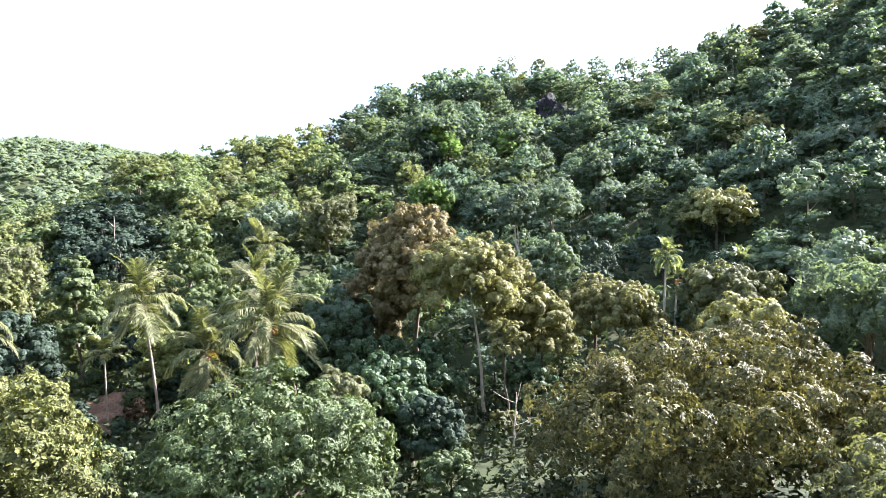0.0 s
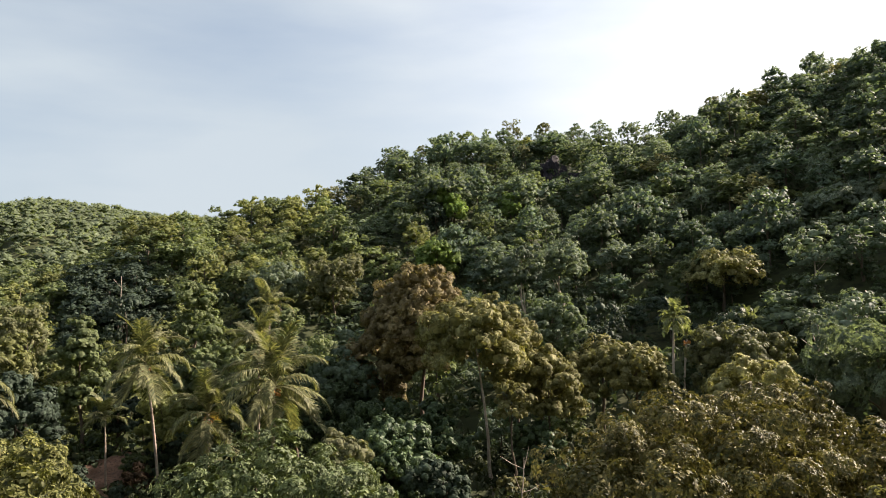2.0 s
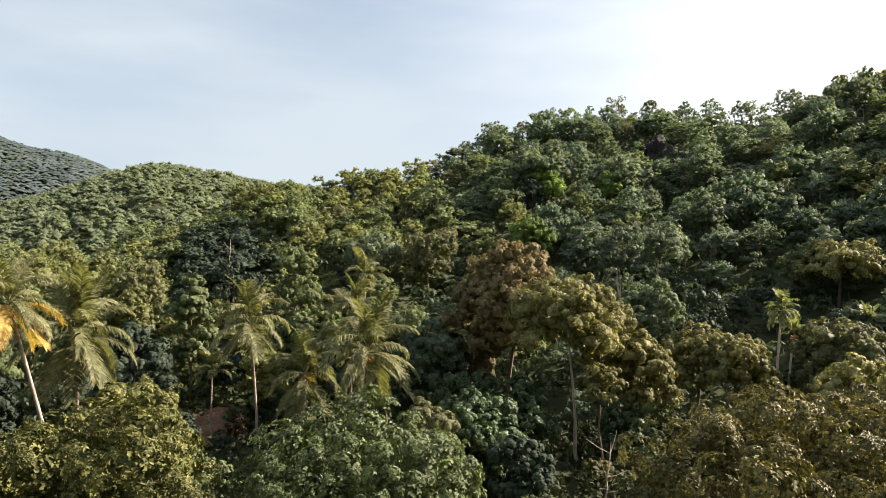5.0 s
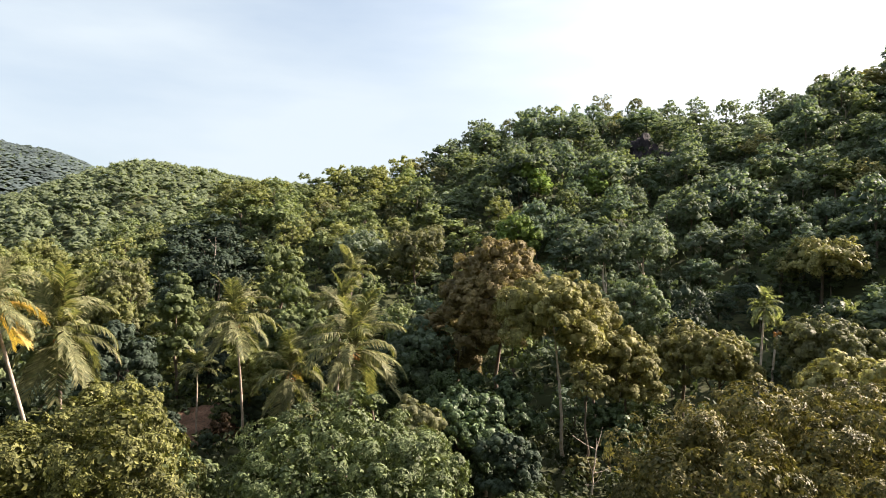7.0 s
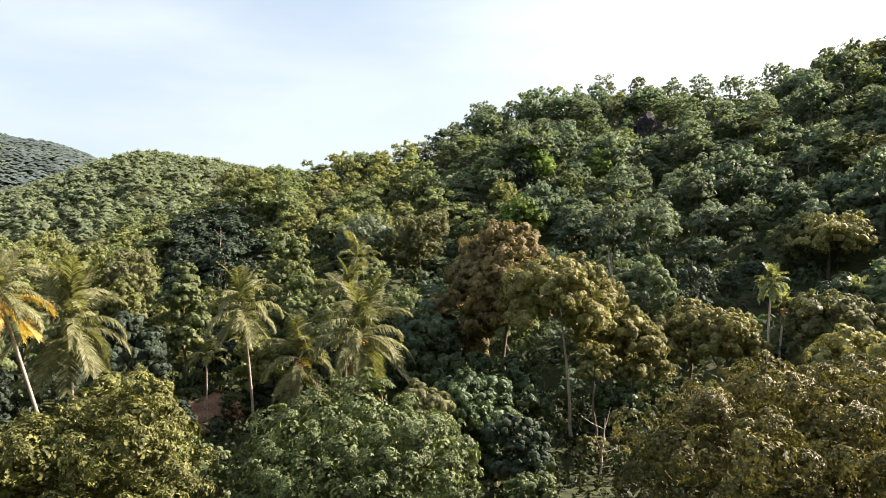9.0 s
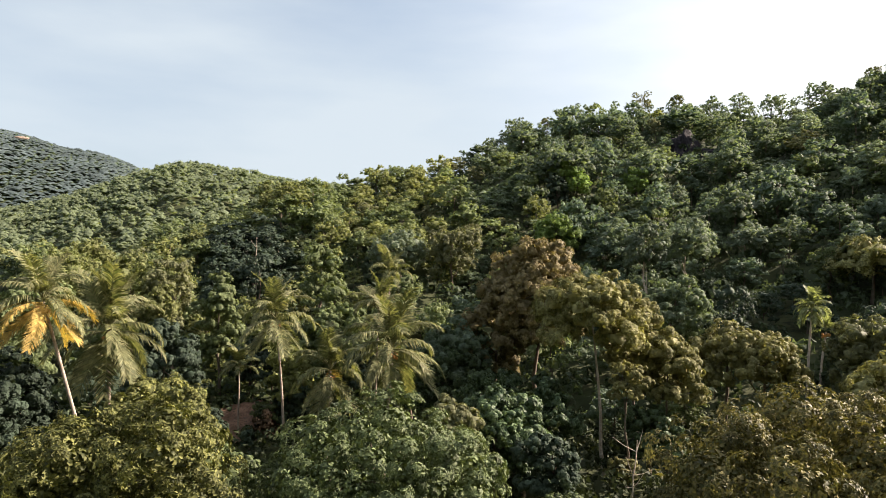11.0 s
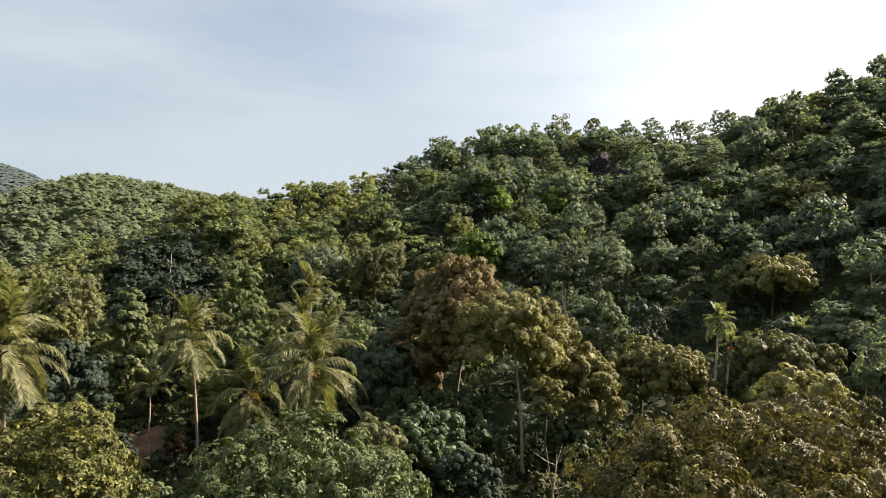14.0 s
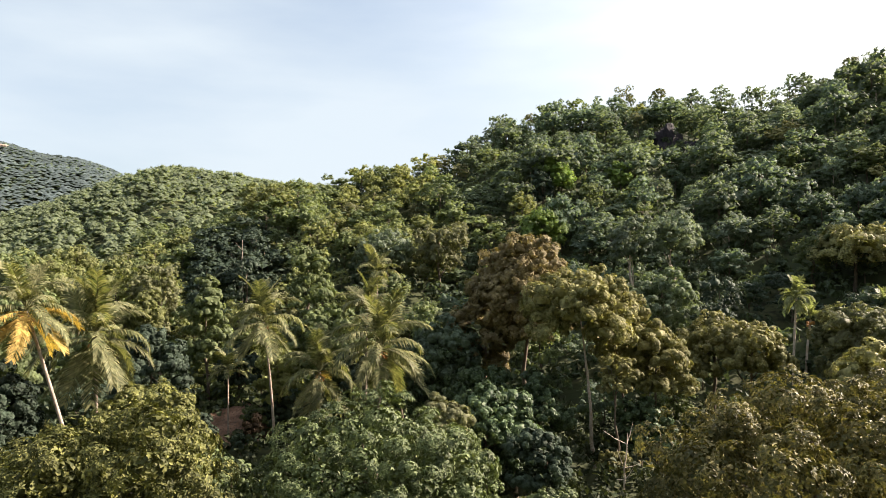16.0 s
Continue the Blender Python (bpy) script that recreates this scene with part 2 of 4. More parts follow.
def leaves(pos, axis, normal, length, width, fold=0.25):
    """Pointed leaves: folded along the middle, or small flat ones where fold is None."""
    axis = unit(axis)
    side = unit(np.cross(axis, normal))
    nrm = np.cross(side, axis)
    L, W = length[:, None], width[:, None]
    if fold is None:
        v = np.stack([pos - axis * L * 0.45 + side * W * 0.5, pos + axis * L * 0.55, pos - axis * L * 0.45 - side * W * 0.5], 1).reshape(-1, 3)
        return v, np.arange(len(v)).reshape(-1, 3)
    base, tip = pos - axis * L * 0.5, pos + axis * L * 0.5 - nrm * L * 0.1
    mid = pos - axis * L * 0.05 + nrm * W * fold
    v = np.stack([base, mid + side * W * 0.5, tip, mid - side * W * 0.5], 1).reshape(-1, 3)
    k = np.arange(len(pos))[:, None] * 4
    f = np.concatenate([k + [0, 1, 2], k + [0, 2, 3]], 0)
    return v, f


def blob_set(rng, R, hh, zc, count, flat=0.0, size=0.42, ragged=0.8):
    """Lobes of a crown: centres and radii, on a dome of half width R and half height hh round zc."""
    i = np.arange(count) + 0.5
    z = 1 - 1.72 * i / count
    a = i * 2.39996 + rng.uniform(0, 6.28)
    s = np.sqrt(np.clip(1 - z * z, 0, 1))
    d = np.stack([np.cos(a) * s, np.sin(a) * s, z], 1) + rng.normal(0, 0.16 * ragged, (count, 3))
    c = d * rng.uniform(0.72 - 0.22 * ragged, 0.72 + 0.14 * ragged, (count, 1)) * np.array([R, R, hh]) + np.array([0, 0, zc])
    r = R * size * rng.uniform(1 - 0.4 * ragged, 1 + 0.3 * ragged, count)
    rad = np.stack([r, r, r * rng.uniform(0.6, 0.9, count) * (1 - flat)], 1)
    return c, rad


def ball():
    """A unit ball of twenty faces, without the five at its foot."""
    bm = bmesh.new()
    bmesh.ops.create_icosphere(bm, subdivisions=1, radius=1.0)
    v = np.array([p.co[:] for p in bm.verts])
    f = np.array([[p.index for p in q.verts] for q in bm.faces if min(p.co.z for p in q.verts) > -0.95])
    bm.free()
    return v, f


BALL_V, BALL_F = ball()


# a low cap of six faces, for clumps far off
CAP_V = np.array([(0, 0, 0.7)] + [(math.cos(k * math.pi / 3), math.sin(k * math.pi / 3), -0.1 - 0.45 * (k % 2)) for k in range(6)])
CAP_F = np.array([(0, k + 1, (k + 1) % 6 + 1) for k in range(6)])


def tufts(rng, centres, radii, squash=0.8, cap=False):
    """Rounded, uneven leaf clumps, turned at random about the upright."""
    V, F = (CAP_V, CAP_F) if cap else (BALL_V, BALL_F)
    n, k = len(centres), len(V)
    a = rng.uniform(0, 6.28, n)
    co, si = np.cos(a)[:, None], np.sin(a)[:, None]
    v = np.stack([V[:, 0] * co - V[:, 1] * si, V[:, 0] * si + V[:, 1] * co, np.repeat(V[None, :, 2], n, 0)], 2)
    v = v * rng.uniform(0.6, 1.3, (n, k, 1)) * radii[:, None, None] * np.array([1, 1, squash])
    return (centres[:, None] + v).reshape(-1, 3), (np.arange(n)[:, None, None] * k + F[None]).reshape(-1, 3)


def crown_points(rng, centres, radii, total, clump=0.3, low=-0.5, fill=1.9):
    """Leaf places: many small clumps over each lobe, a dome of leaves on each clump; nothing deep inside another lobe."""
    area = radii[:, 0] * radii[:, 2]
    share = np.maximum((1.5 * total * area / area.sum()).astype(int), 6)
    P, U, C, R = [], [], [], []
    for k, (c, r, n) in enumerate(zip(centres, radii, share)):
        m = min(max(6, int(fill / clump ** 2)), max(n // 3, 4))
        d = unit(rng.normal(0, 1, (m * 3, 3)))
        d = d[d[:, 2] > low][:m]
        cc = c + d * r * rng.uniform(0.62, 1.12, (len(d), 1))
        inner = np.zeros(len(d), bool)
        for q in range(len(centres)):
            if q != k:
                inner |= (((cc - centres[q]) / (radii[q] * 0.8)) ** 2).sum(1) < 1
        cc, d = cc[~inner], d[~inner]
        if len(cc) == 0:
            continue
        n = max(4, int(n * len(cc) / m))
        pick = rng.integers(0, len(cc), n)
        u = unit(rng.normal(0, 1, (n, 3)) + d[pick] * 1.3 + np.array([0, 0, 0.5]))
        cr = clump * r.mean() * rng.uniform(0.7, 1.5, len(d))
        C.append(cc)
        R.append(cr)
        P.append(cc[pick] + u * (cr[pick] * rng.uniform(0.75, 1.12, n))[:, None])
        U.append(unit(u + 0.35 * d[pick]))
    P, U = np.concatenate(P), np.concatenate(U)
    if len(P) > total:
        take = rng.permutation(len(P))[:total]
        P, U = P[take], U[take]
    return P, U, np.concatenate(C), np.concatenate(R)


def crown_mesh(name, rng, centres, radii, total, leaf, width, clump=0.3, droop=0.25, low=-0.5, whorl=0, inner=True, fill=1.9, cap=False):
    """whorl: leaves stand in stars of so many at the twig ends."""
    p, u, clumps, clump_r = crown_points(rng, centres, radii, total // max(whorl, 1), clump, low, 1.25 if whorl else fill)
    if whorl:
        a = rng.uniform(0, 6.28, len(p))
        x = unit(np.cross(u, np.array([0.31, 0.52, 0.79])))
        y = np.cross(u, x)
        size = leaf * rng.uniform(0.75, 1.2, len(p))
        P, A, N, S = [], [], [], []
        for k in range(whorl):
            t = (a + 6.283 * k / whorl + rng.normal(0, 0.2, len(p)))[:, None]
            out = x * np.cos(t) + y * np.sin(t)
            ax = unit(out + u * rng.uniform(-0.15, 0.45, (len(p), 1)) + np.array([0, 0, -droop]))
            s = size * rng.uniform(0.8, 1.15, len(p))
            P.append(p + ax * s[:, None] * 0.5)
            A.append(ax)
            N.append(u + 0.25 * rng.normal(0, 1, p.shape) + np.array([0, 0, 0.2]))
            S.append(s)
        p, axis, normal, size = np.concatenate(P), np.concatenate(A), np.concatenate(N), np.concatenate(S)
    else:
        n = len(p)
        axis = np.cross(u, rng.normal(0, 1, (n, 3))) + u * 0.1 + np.array([0, 0, -droop])
        normal = u + 0.24 * rng.normal(0, 1, (n, 3)) + np.array([0, 0, 0.3])
        size = leaf * rng.uniform(0.65, 1.25, n)
    wide = size * width
    if inner and whorl:
        # the inner leaf mass of each lobe
        s = np.minimum(radii[:, 0] * 0.5, leaf * 1.3)
        k = (4.5 * (radii[:, 0] / s) ** 2).astype(int)
        which = np.repeat(np.arange(len(centres)), k)
        d = unit(rng.normal(0, 1, (len(which), 3)) + np.array([0, 0, 0.25]))
        q = centres[which] + d * radii[which] * rng.uniform(0.45, 0.66, (len(which), 1))
        p, axis, normal = np.concatenate([p, q]), np.concatenate([axis, np.cross(d, rng.normal(0, 1, d.shape))]), np.concatenate([normal, d])
        size, wide = np.concatenate([size, s[which]]), np.concatenate([wide, s[which] * 0.8])
    v, f = leaves(p, axis, normal, size, wide, 0.25 if whorl else None)
    if inner and not whorl:
        # the dense heart of each clump, and of each lobe
        bv, bf = tufts(rng, np.concatenate([clumps, centres]), np.concatenate([clump_r * (0.95 if cap else 0.58), radii[:, 0] * (0.7 if cap else 0.58)]), cap=cap)
        v, f = np.concatenate([v, bv]), np.concatenate([f, bf + len(v)])
    return tri_mesh(name, v, f, smooth=True)


def tube(path, radii, sides=6):
    """A tapered limb along a list of points."""
    V, F = [], []
    path = [Vector(p) for p in path]
    for i, p in enumerate(path):
        d = (path[min(i + 1, len(path) - 1)] - path[max(i - 1, 0)]).normalized()
        x = d.orthogonal().normalized()
        y = d.cross(x)
        for k in range(sides):
            a = 2 * math.pi * k / sides
            V.append(p + (x * math.cos(a) + y * math.sin(a)) * radii[i])
    for i in range(len(path) - 1):
        for k in range(sides):
            a, b = i * sides + k, i * sides + (k + 1) % sides
            F += [(a, b, b + sides), (a, b + sides, a + sides)]
    return V, F


def join(pieces):
    V, F, off = [], [], 0
    for v, f in pieces:
        V += [tuple(p) for p in v]
        F += [tuple(i + off for i in t) for t in f]
        off += len(v)
    return V, F


def trunk_mesh(name, rng, height, centres, thick, sides=6, limbs=5, fork=0.45, lean=(0, 0)):
    """A trunk that leans and bends a little, and limbs that reach into the lobes of the crown."""
    top = height * 0.86
    bend = rng.normal(0, 0.02 * height, (4, 2))
    pts, rad = [], []
    for i in range(6):
        s = i / 5
        w = bend[min(i, 3)] * math.sin(math.pi * s)
        pts.append((lean[0] * s + w[0], lean[1] * s + w[1], -0.6 + s * (top + 0.6)))
        rad.append(thick * (1.25 - 0.95 * s + (0.45 if i == 0 else 0)))
    pieces = [tube(pts, rad, sides)]
    order = rng.permutation(len(centres))[:limbs]
    for j in order:
        c = centres[j]
        s = min(max(fork + rng.uniform(-0.1, 0.45), 0.1), 0.92)
        k = s * 5
        a = Vector(pts[int(k)]).lerp(Vector(pts[min(int(k) + 1, 5)]), k - int(k))
        b = Vector(c)
        mid = a.lerp(b, 0.5) + Vector((0, 0, -0.1 * (b - a).length))
        pieces.append(tube([a, mid, b], [thick * 0.4, thick * 0.26, thick * 0.1], max(4, sides - 2)))
    return tri_mesh(name, *join(pieces), smooth=True)


def spot(az, r):
    return r * math.sin(radians(az)), r * math.cos(radians(az))


# ---- ground ----
HILL_AZ = [-60, -40, -30, -22, -18, -15, -9, -4, -0.5, 1.2, 3.2, 8, 13.6, 19.4, 24.4, 29.5, 33.7, 37, 46, 60]
HILL_EL = [0.3, 0.5, 1.6, 3.4, 5.5, 7.1, 8.2, 9.0, 9.6, 11.0, 12.2, 13.0, 13.7, 13.2, 12.9, 13.8, 14.7, 16.0, 17.6, 18.2]
HILL_R = [120, 120, 124, 130, 134, 138, 145, 152, 162, 180, 186, 195, 200, 204, 206, 208, 210, 212, 215, 218]


def smooth(a, b, x):
    t = np.clip((x - a) / (b - a), 0, 1)
    return t * t * (3 - 2 * t)


def ground(az, r):
    """Height of the ground at an azimuth (degrees, right of straight ahead) and a distance."""
    az, r = np.asarray(az, float), np.asarray(r, float)
    el, rt = np.interp(az, HILL_AZ, HILL_EL), np.interp(az, HILL_AZ, HILL_R)
    zt = np.maximum(EYE + rt * np.tan(np.radians(el)) - 7.0, 2.0)
    foot = np.interp(az, [-40, -5, 10, 40], [70, 68, 66, 58])
    s = np.clip((r - foot) / (rt - foot), 0, 1)
    hill = zt * (0.75 * s + 0.25 * s * s * (3 - 2 * s)) * np.where(r > rt, 1 - 0.8 * smooth(0, 160, r - rt), 1)
    hill = hill * smooth(-170, -100, az) * (1 - smooth(110, 170, az))
    far = 66 * smooth(190, 430, r) * (1 - 0.7 * smooth(430, 700, r)) * smooth(-95, -45, az) * (1 - smooth(5, 30, az))
    far = far * np.interp(az, [-60, -40, -37, -34, -30, -27, -25.2, -23.9, -22, -20.3, -18.5, -16.6, -14.7, -10], [0.38, 0.48, 0.54, 0.63, 0.8, 0.95, 1.02, 1.06, 1.04, 1.02, 1.0, 0.955, 0.93, 0.9])
    mt = np.interp(az, [-90, -60, -39.5, -37.4, -34.9, -32.2, -30.2, -28.6, -27.3, -24, -18], [120, 160, 174, 170, 164, 152, 150, 143, 134, 92, 20])
    mount = mt * smooth(520, 960, r) * (1 - 0.7 * smooth(960, 1500, r))
    # unseen hill behind the eye, added to block sky fill light
    behind = 135 * smooth(18, 165, r) * (1 - 0.6 * smooth(250, 600, r)) * smooth(105, 140, np.abs(az))
    x, y = r * np.sin(np.radians(az)), r * np.cos(np.radians(az))
    bumps = (np.sin(x * 0.11) * np.cos(y * 0.09 + 1) + 0.6 * np.sin(x * 0.23 + y * 0.17)) * np.clip((r - 60) / 80, 0, 1) * 1.6
    return np.maximum(np.maximum(hill, far), np.maximum(mount, behind)) + bumps * (1 - smooth(300, 420, r))


def gz(az, r):
    return float(ground(az, r))


rings = np.concatenate([np.linspace(0, 60, 13), np.linspace(64, 260, 50), np.linspace(280, 1000, 37), np.array([1100, 1300, 1600, 2200, 3200, 4600])])
turns = np.concatenate([np.arange(-180, -60, 6), np.arange(-60, 60, 1.5), np.arange(60, 180, 6)])
RR, AA = np.meshgrid(rings, turns, indexing="ij")
ZZ = ground(AA, RR)
gv = np.stack([RR * np.sin(np.radians(AA)), RR * np.cos(np.radians(AA)), ZZ], -1).reshape(-1, 3)
nt = len(turns)
gi, gj = np.meshgrid(np.arange(1, len(rings) - 1), np.arange(nt), indexing="ij")
gi, gj = gi.ravel(), gj.ravel()
q0, q1, q2, q3 = gi * nt + gj, gi * nt + (gj + 1) % nt, (gi + 1) * nt + (gj + 1) % nt, (gi + 1) * nt + gj
gf = np.concatenate([np.stack([q0, q3, q2], 1), np.stack([q0, q2, q1], 1)])
cap = np.stack([np.zeros(nt, int), nt + np.arange(nt), nt + (np.arange(nt) + 1) % nt], 1)
terrain = new("ground", tri_mesh("ground", gv, np.concatenate([gf, cap]), smooth=True))
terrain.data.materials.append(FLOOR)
tagged(terrain, "dark forest floor rising into steep wooded hills, with an added hill behind the eye", "ground", kind="structure")

# the bare red soil between the palms, a low uneven bank
def soil_patch(az, r, w, d, lift):
    V, F = [], []
    cols, rows_ = 60, 60
    cx, cy = spot(az, r)
    for i in range(rows_):
        for j in range(cols):
            u, v = j / (cols - 1) * 2 - 1, i / (rows_ - 1) * 2 - 1
            x, y = cx + u * w / 2, cy + v * d / 2
            fall = min(1.0, max(0.0, 2.2 * (1 - (u * u + v * v) ** 0.7 + 0.55 * noise.noise(Vector((x * 0.45, y * 0.45, 2.0))) - 0.15)))
            h = float(ground(math.degrees(math.atan2(x, y)), math.hypot(x, y)))
            z = h - 0.25 + fall * (0.4 + lift * (0.5 + 0.5 * v)) + (0.3 * noise.noise(Vector((x, y, 0))) + 0.14 * noise.noise(Vector((x * 3.1, y * 3.1, 4.0)))) * fall
            V.append((x, y, z))
    for i in range(rows_ - 1):
        for j in range(cols - 1):
            a = i * cols + j
            F += [(a, a + 1, a + cols + 1), (a, a + cols + 1, a + cols)]
    ob = new("soil_bank", tri_mesh("soil_bank", V, F, smooth=True))
    ob.data.materials.append(SOIL)
    tagged(ob, "bare reddish-brown earth bank between the palm trunks", "soil", kind="structure")


soil_patch(-19.2, 63, 9.5, 12, 2.6)


# ---- trees ----
def thing(name, x, y, z, label, category, group=""):
    ob = new(name)
    ob.location = (x, y, z)
    return tagged(ob, label, category, group)


SINGLES = []


def single_tree(name, az, el, r, wide, label, leaf="green", deep=0.6, lobes=26, count=6000, size=0.42, width=0.42,
                thick=0.22, bark=None, lean=(0, 0), seed=1, flat=0.0, lobe=0.42, clump=0.3, limbs=5, group="", fork=0.45, whorl=0, ragged=0.8, inner=True):
    """A tree whose top stands at elevation el, seen from the eye, at distance r; wide: crown width in metres; deep: the crown's share of the height."""
    g = np.random.default_rng(seed)
    x, y = spot(az, r)
    base = gz(az, r)
    H = max(EYE + r * math.tan(radians(el)) - base, 2.5)
    hh = H * deep / 2
    if not whorl:
        clump = max(clump, 0.32 if r < 75 else 0.38)
        count, size, width = int(count * (2.3 if r < 75 else 1.2)), size * 0.62, min(width * 1.55, 0.85)
    c, rad = blob_set(g, wide / 2 * 0.9, hh * 0.88, H - hh * 1.06, lobes, flat, lobe, ragged)
    c[:, :2] += np.array(lean) * 0.9
    SINGLES.append((az, r, wide))
    t = thing(name, x, y, base, label, "tree", group)
    part("trunk", trunk_mesh("trunk", g, H - hh * 0.5, c, thick, 8, limbs, fork, lean), bark or BARK, t)
    part("crown", crown_mesh("crown", g, c, rad, count, size, width, clump, 0.25 if whorl else 0.08, whorl=whorl, inner=inner, cap=r > 105), LEAF[leaf], t)
    return t


# great near crowns
single_tree("mango_tree", -7.41, -10.34, 30, 13, "round dense mango tree with glossy dark green leaves", "mango", 0.9, 64, 60000, 0.17, 0.45, 0.3, seed=11, lobe=0.26, clump=0.3, whorl=5, ragged=0.4)
single_tree("mango_tree", -31.60, -9.55, 34, 6.5, "mango tree with yellow-green sunlit leaves below the palms", "mango_lit", 0.9, 30, 18000, 0.19, 0.45, 0.22, seed=20, lobe=0.32, clump=0.32, whorl=5, ragged=0.7)
single_tree("mango_tree", -27.00, -8.55, 31, 10.4, "broad mango tree with yellow-green sunlit leaves", "mango_lit", 0.9, 46, 40000, 0.19, 0.45, 0.28, seed=12, lobe=0.3, clump=0.32, whorl=5, ragged=0.95)
single_tree("fruit_tree", 27.30, -8.00, 33, 14.0, "wide fruit tree with bronze and olive leaves", "fruit", 0.9, 34, 52000, 0.19, 0.45, 0.32, seed=13, lobe=0.33, clump=0.24, whorl=5, ragged=0.85)
single_tree("fruit_tree", 33.42, -6.80, 41, 10, "rounded fruit tree with olive and bronze leaves", "fruit", 0.85, 40, 20000, 0.21, 0.45, 0.25, seed=19, lobe=0.28, whorl=5, ragged=0.5)
single_tree("fruit_tree", 41.70, -10.41, 36, 9, "leaning fruit tree with dull bronze leaves", "fruit", 0.85, 40, 17000, 0.22, 0.45, 0.25, seed=14, lobe=0.3, whorl=5)
single_tree("fruit_tree", 43.86, -14.47, 29, 8, "low fruit tree with yellow-green leaves", "olive", 0.85, 40, 18000, 0.19, 0.45, 0.22, seed=15, lobe=0.3, whorl=5, ragged=0.6)
# darkened leaves paint the shade to the left of the mango tree
single_tree("bush_tree", -36.93, -7.10, 46, 5.2, "dense dark green bushy tree beside the mango tree", "shade", 0.85, 26, 9000, 0.3, 0.42, 0.16, seed=16, lobe=0.32)
single_tree("bush_tree", -24.97, -6.44, 40, 6.5, "bushy tree with yellow-green leaves under the palms", "mango_lit", 0.85, 26, 10000, 0.3, 0.42, 0.16, seed=17, lobe=0.32)
single_tree("bush_tree", -22.07, -13.79, 30, 4.0, "low bush of green leaves beside the mango tree", "green", 0.85, 20, 7000, 0.26, 0.42, 0.12, seed=18, lobe=0.34)

# the tall trees in the gully
single_tree("durian_tree", 11.26, -0.17, 50, 8.4, "tall slender tree with bronze-olive crown and bare pale trunk", "bronze", 0.42, 36, 15000, 0.3, 0.45, 0.13, PALE_BARK, lean=(-1.1, 0), seed=21, lobe=0.32, limbs=2, fork=0.66)
single_tree("durian_tree", 5.30, 4.25, 60, 11, "tall tree with broad rust-brown crown in the gully", "brown", 0.72, 54, 20000, 0.36, 0.42, 0.2, seed=22, ragged=0.4, lobe=0.25, limbs=3, fork=0.62)
single_tree("durian_tree", 2.20, 0.13, 60, 7.5, "tree with rust-brown leaves beside a taller one", "brown", 0.8, 28, 9500, 0.38, 0.42, 0.16, seed=23, lobe=0.3, limbs=3, fork=0.62)
single_tree("durian_tree", 13.36, -0.71, 54, 5.6, "slim tree with bronze-olive crown", "bronze", 0.65, 24, 8500, 0.36, 0.42, 0.12, seed=24, lobe=0.32, limbs=3, fork=0.62)
single_tree("durian_tree", 16.09, -3.46, 52, 6.2, "slim tree with bronze-olive crown", "bronze", 0.75, 26, 9000, 0.36, 0.42, 0.12, seed=25, lobe=0.32, limbs=3, fork=0.62)
single_tree("durian_tree", 12.92, -6.89, 47, 2.8, "thin tree with golden brown leaves", "bronze", 0.45, 12, 3000, 0.34, 0.42, 0.1, seed=26, lobe=0.36, limbs=3, fork=0.62)
single_tree("durian_tree", 20.48, -3.55, 62, 7.5, "tree with bronze crown above the gully", "bronze", 0.6, 26, 8000, 0.38, 0.42, 0.2, seed=27, lobe=0.3, limbs=3, fork=0.62)
single_tree("durian_tree", 23.21, -4.12, 60, 6.5, "tree with bronze crown above the gully", "bronze", 0.6, 22, 7000, 0.38, 0.42, 0.2, seed=28, lobe=0.3, limbs=3, fork=0.62)
single_tree("durian_tree", 30.74, -3.06, 64, 9.5, "spreading tree with olive and bronze leaves behind the slim palms", "olive", 0.65, 34, 11000, 0.4, 0.42, 0.24, seed=29, lobe=0.28, limbs=3, fork=0.62)
single_tree("durian_tree", 40.06, -2.65, 60, 12, "broad tree with pale grey-green leaves and a stout trunk", "grey", 0.72, 44, 24000, 0.3, 0.42, 0.3, seed=30, whorl=5, lobe=0.27, limbs=5, fork=0.35)
single_tree("durian_tree", 31.82, -4.96, 45, 7, "tree with bronze leaves on the gully edge", "bronze", 0.7, 28, 9000, 0.34, 0.42, 0.2, seed=31, lobe=0.3, limbs=4)

# pale feathery trees in the valley on the sunny side
single_tree("valley_tree", -30.15, 3.46, 95, 6.5, "tall feathery tree with pale yellow-green leaves", "lime", 0.85, 24, 5000, 0.44, 0.45, 0.16, seed=71, lobe=0.36)
single_tree("valley_tree", -32.24, 2.25, 86, 8, "feathery tree with pale yellow-green leaves", "lime", 0.85, 26, 6000, 0.44, 0.45, 0.16, seed=72, lobe=0.34)
single_tree("valley_tree", -27.53, 1.97, 84, 7.5, "feathery tree with pale yellow-green leaves", "lime", 0.85, 26, 6000, 0.44, 0.45, 0.16, seed=73, lobe=0.34)
single_tree("valley_tree", -24.41, 1.63, 82, 7, "feathery tree with yellow-green leaves", "olive", 0.85, 26, 5500, 0.44, 0.45, 0.16, seed=74, lobe=0.34)
single_tree("valley_tree", -33.63, 0.62, 82, 7, "rounded tree with dull green leaves", "green", 0.85, 26, 6000, 0.44, 0.5, 0.16, seed=75, lobe=0.34)
single_tree("valley_tree", -25.86, -0.26, 74, 6, "tree hung with yellow-green climbers", "lime", 0.9, 22, 5000, 0.42, 0.5, 0.16, seed=76, lobe=0.36)

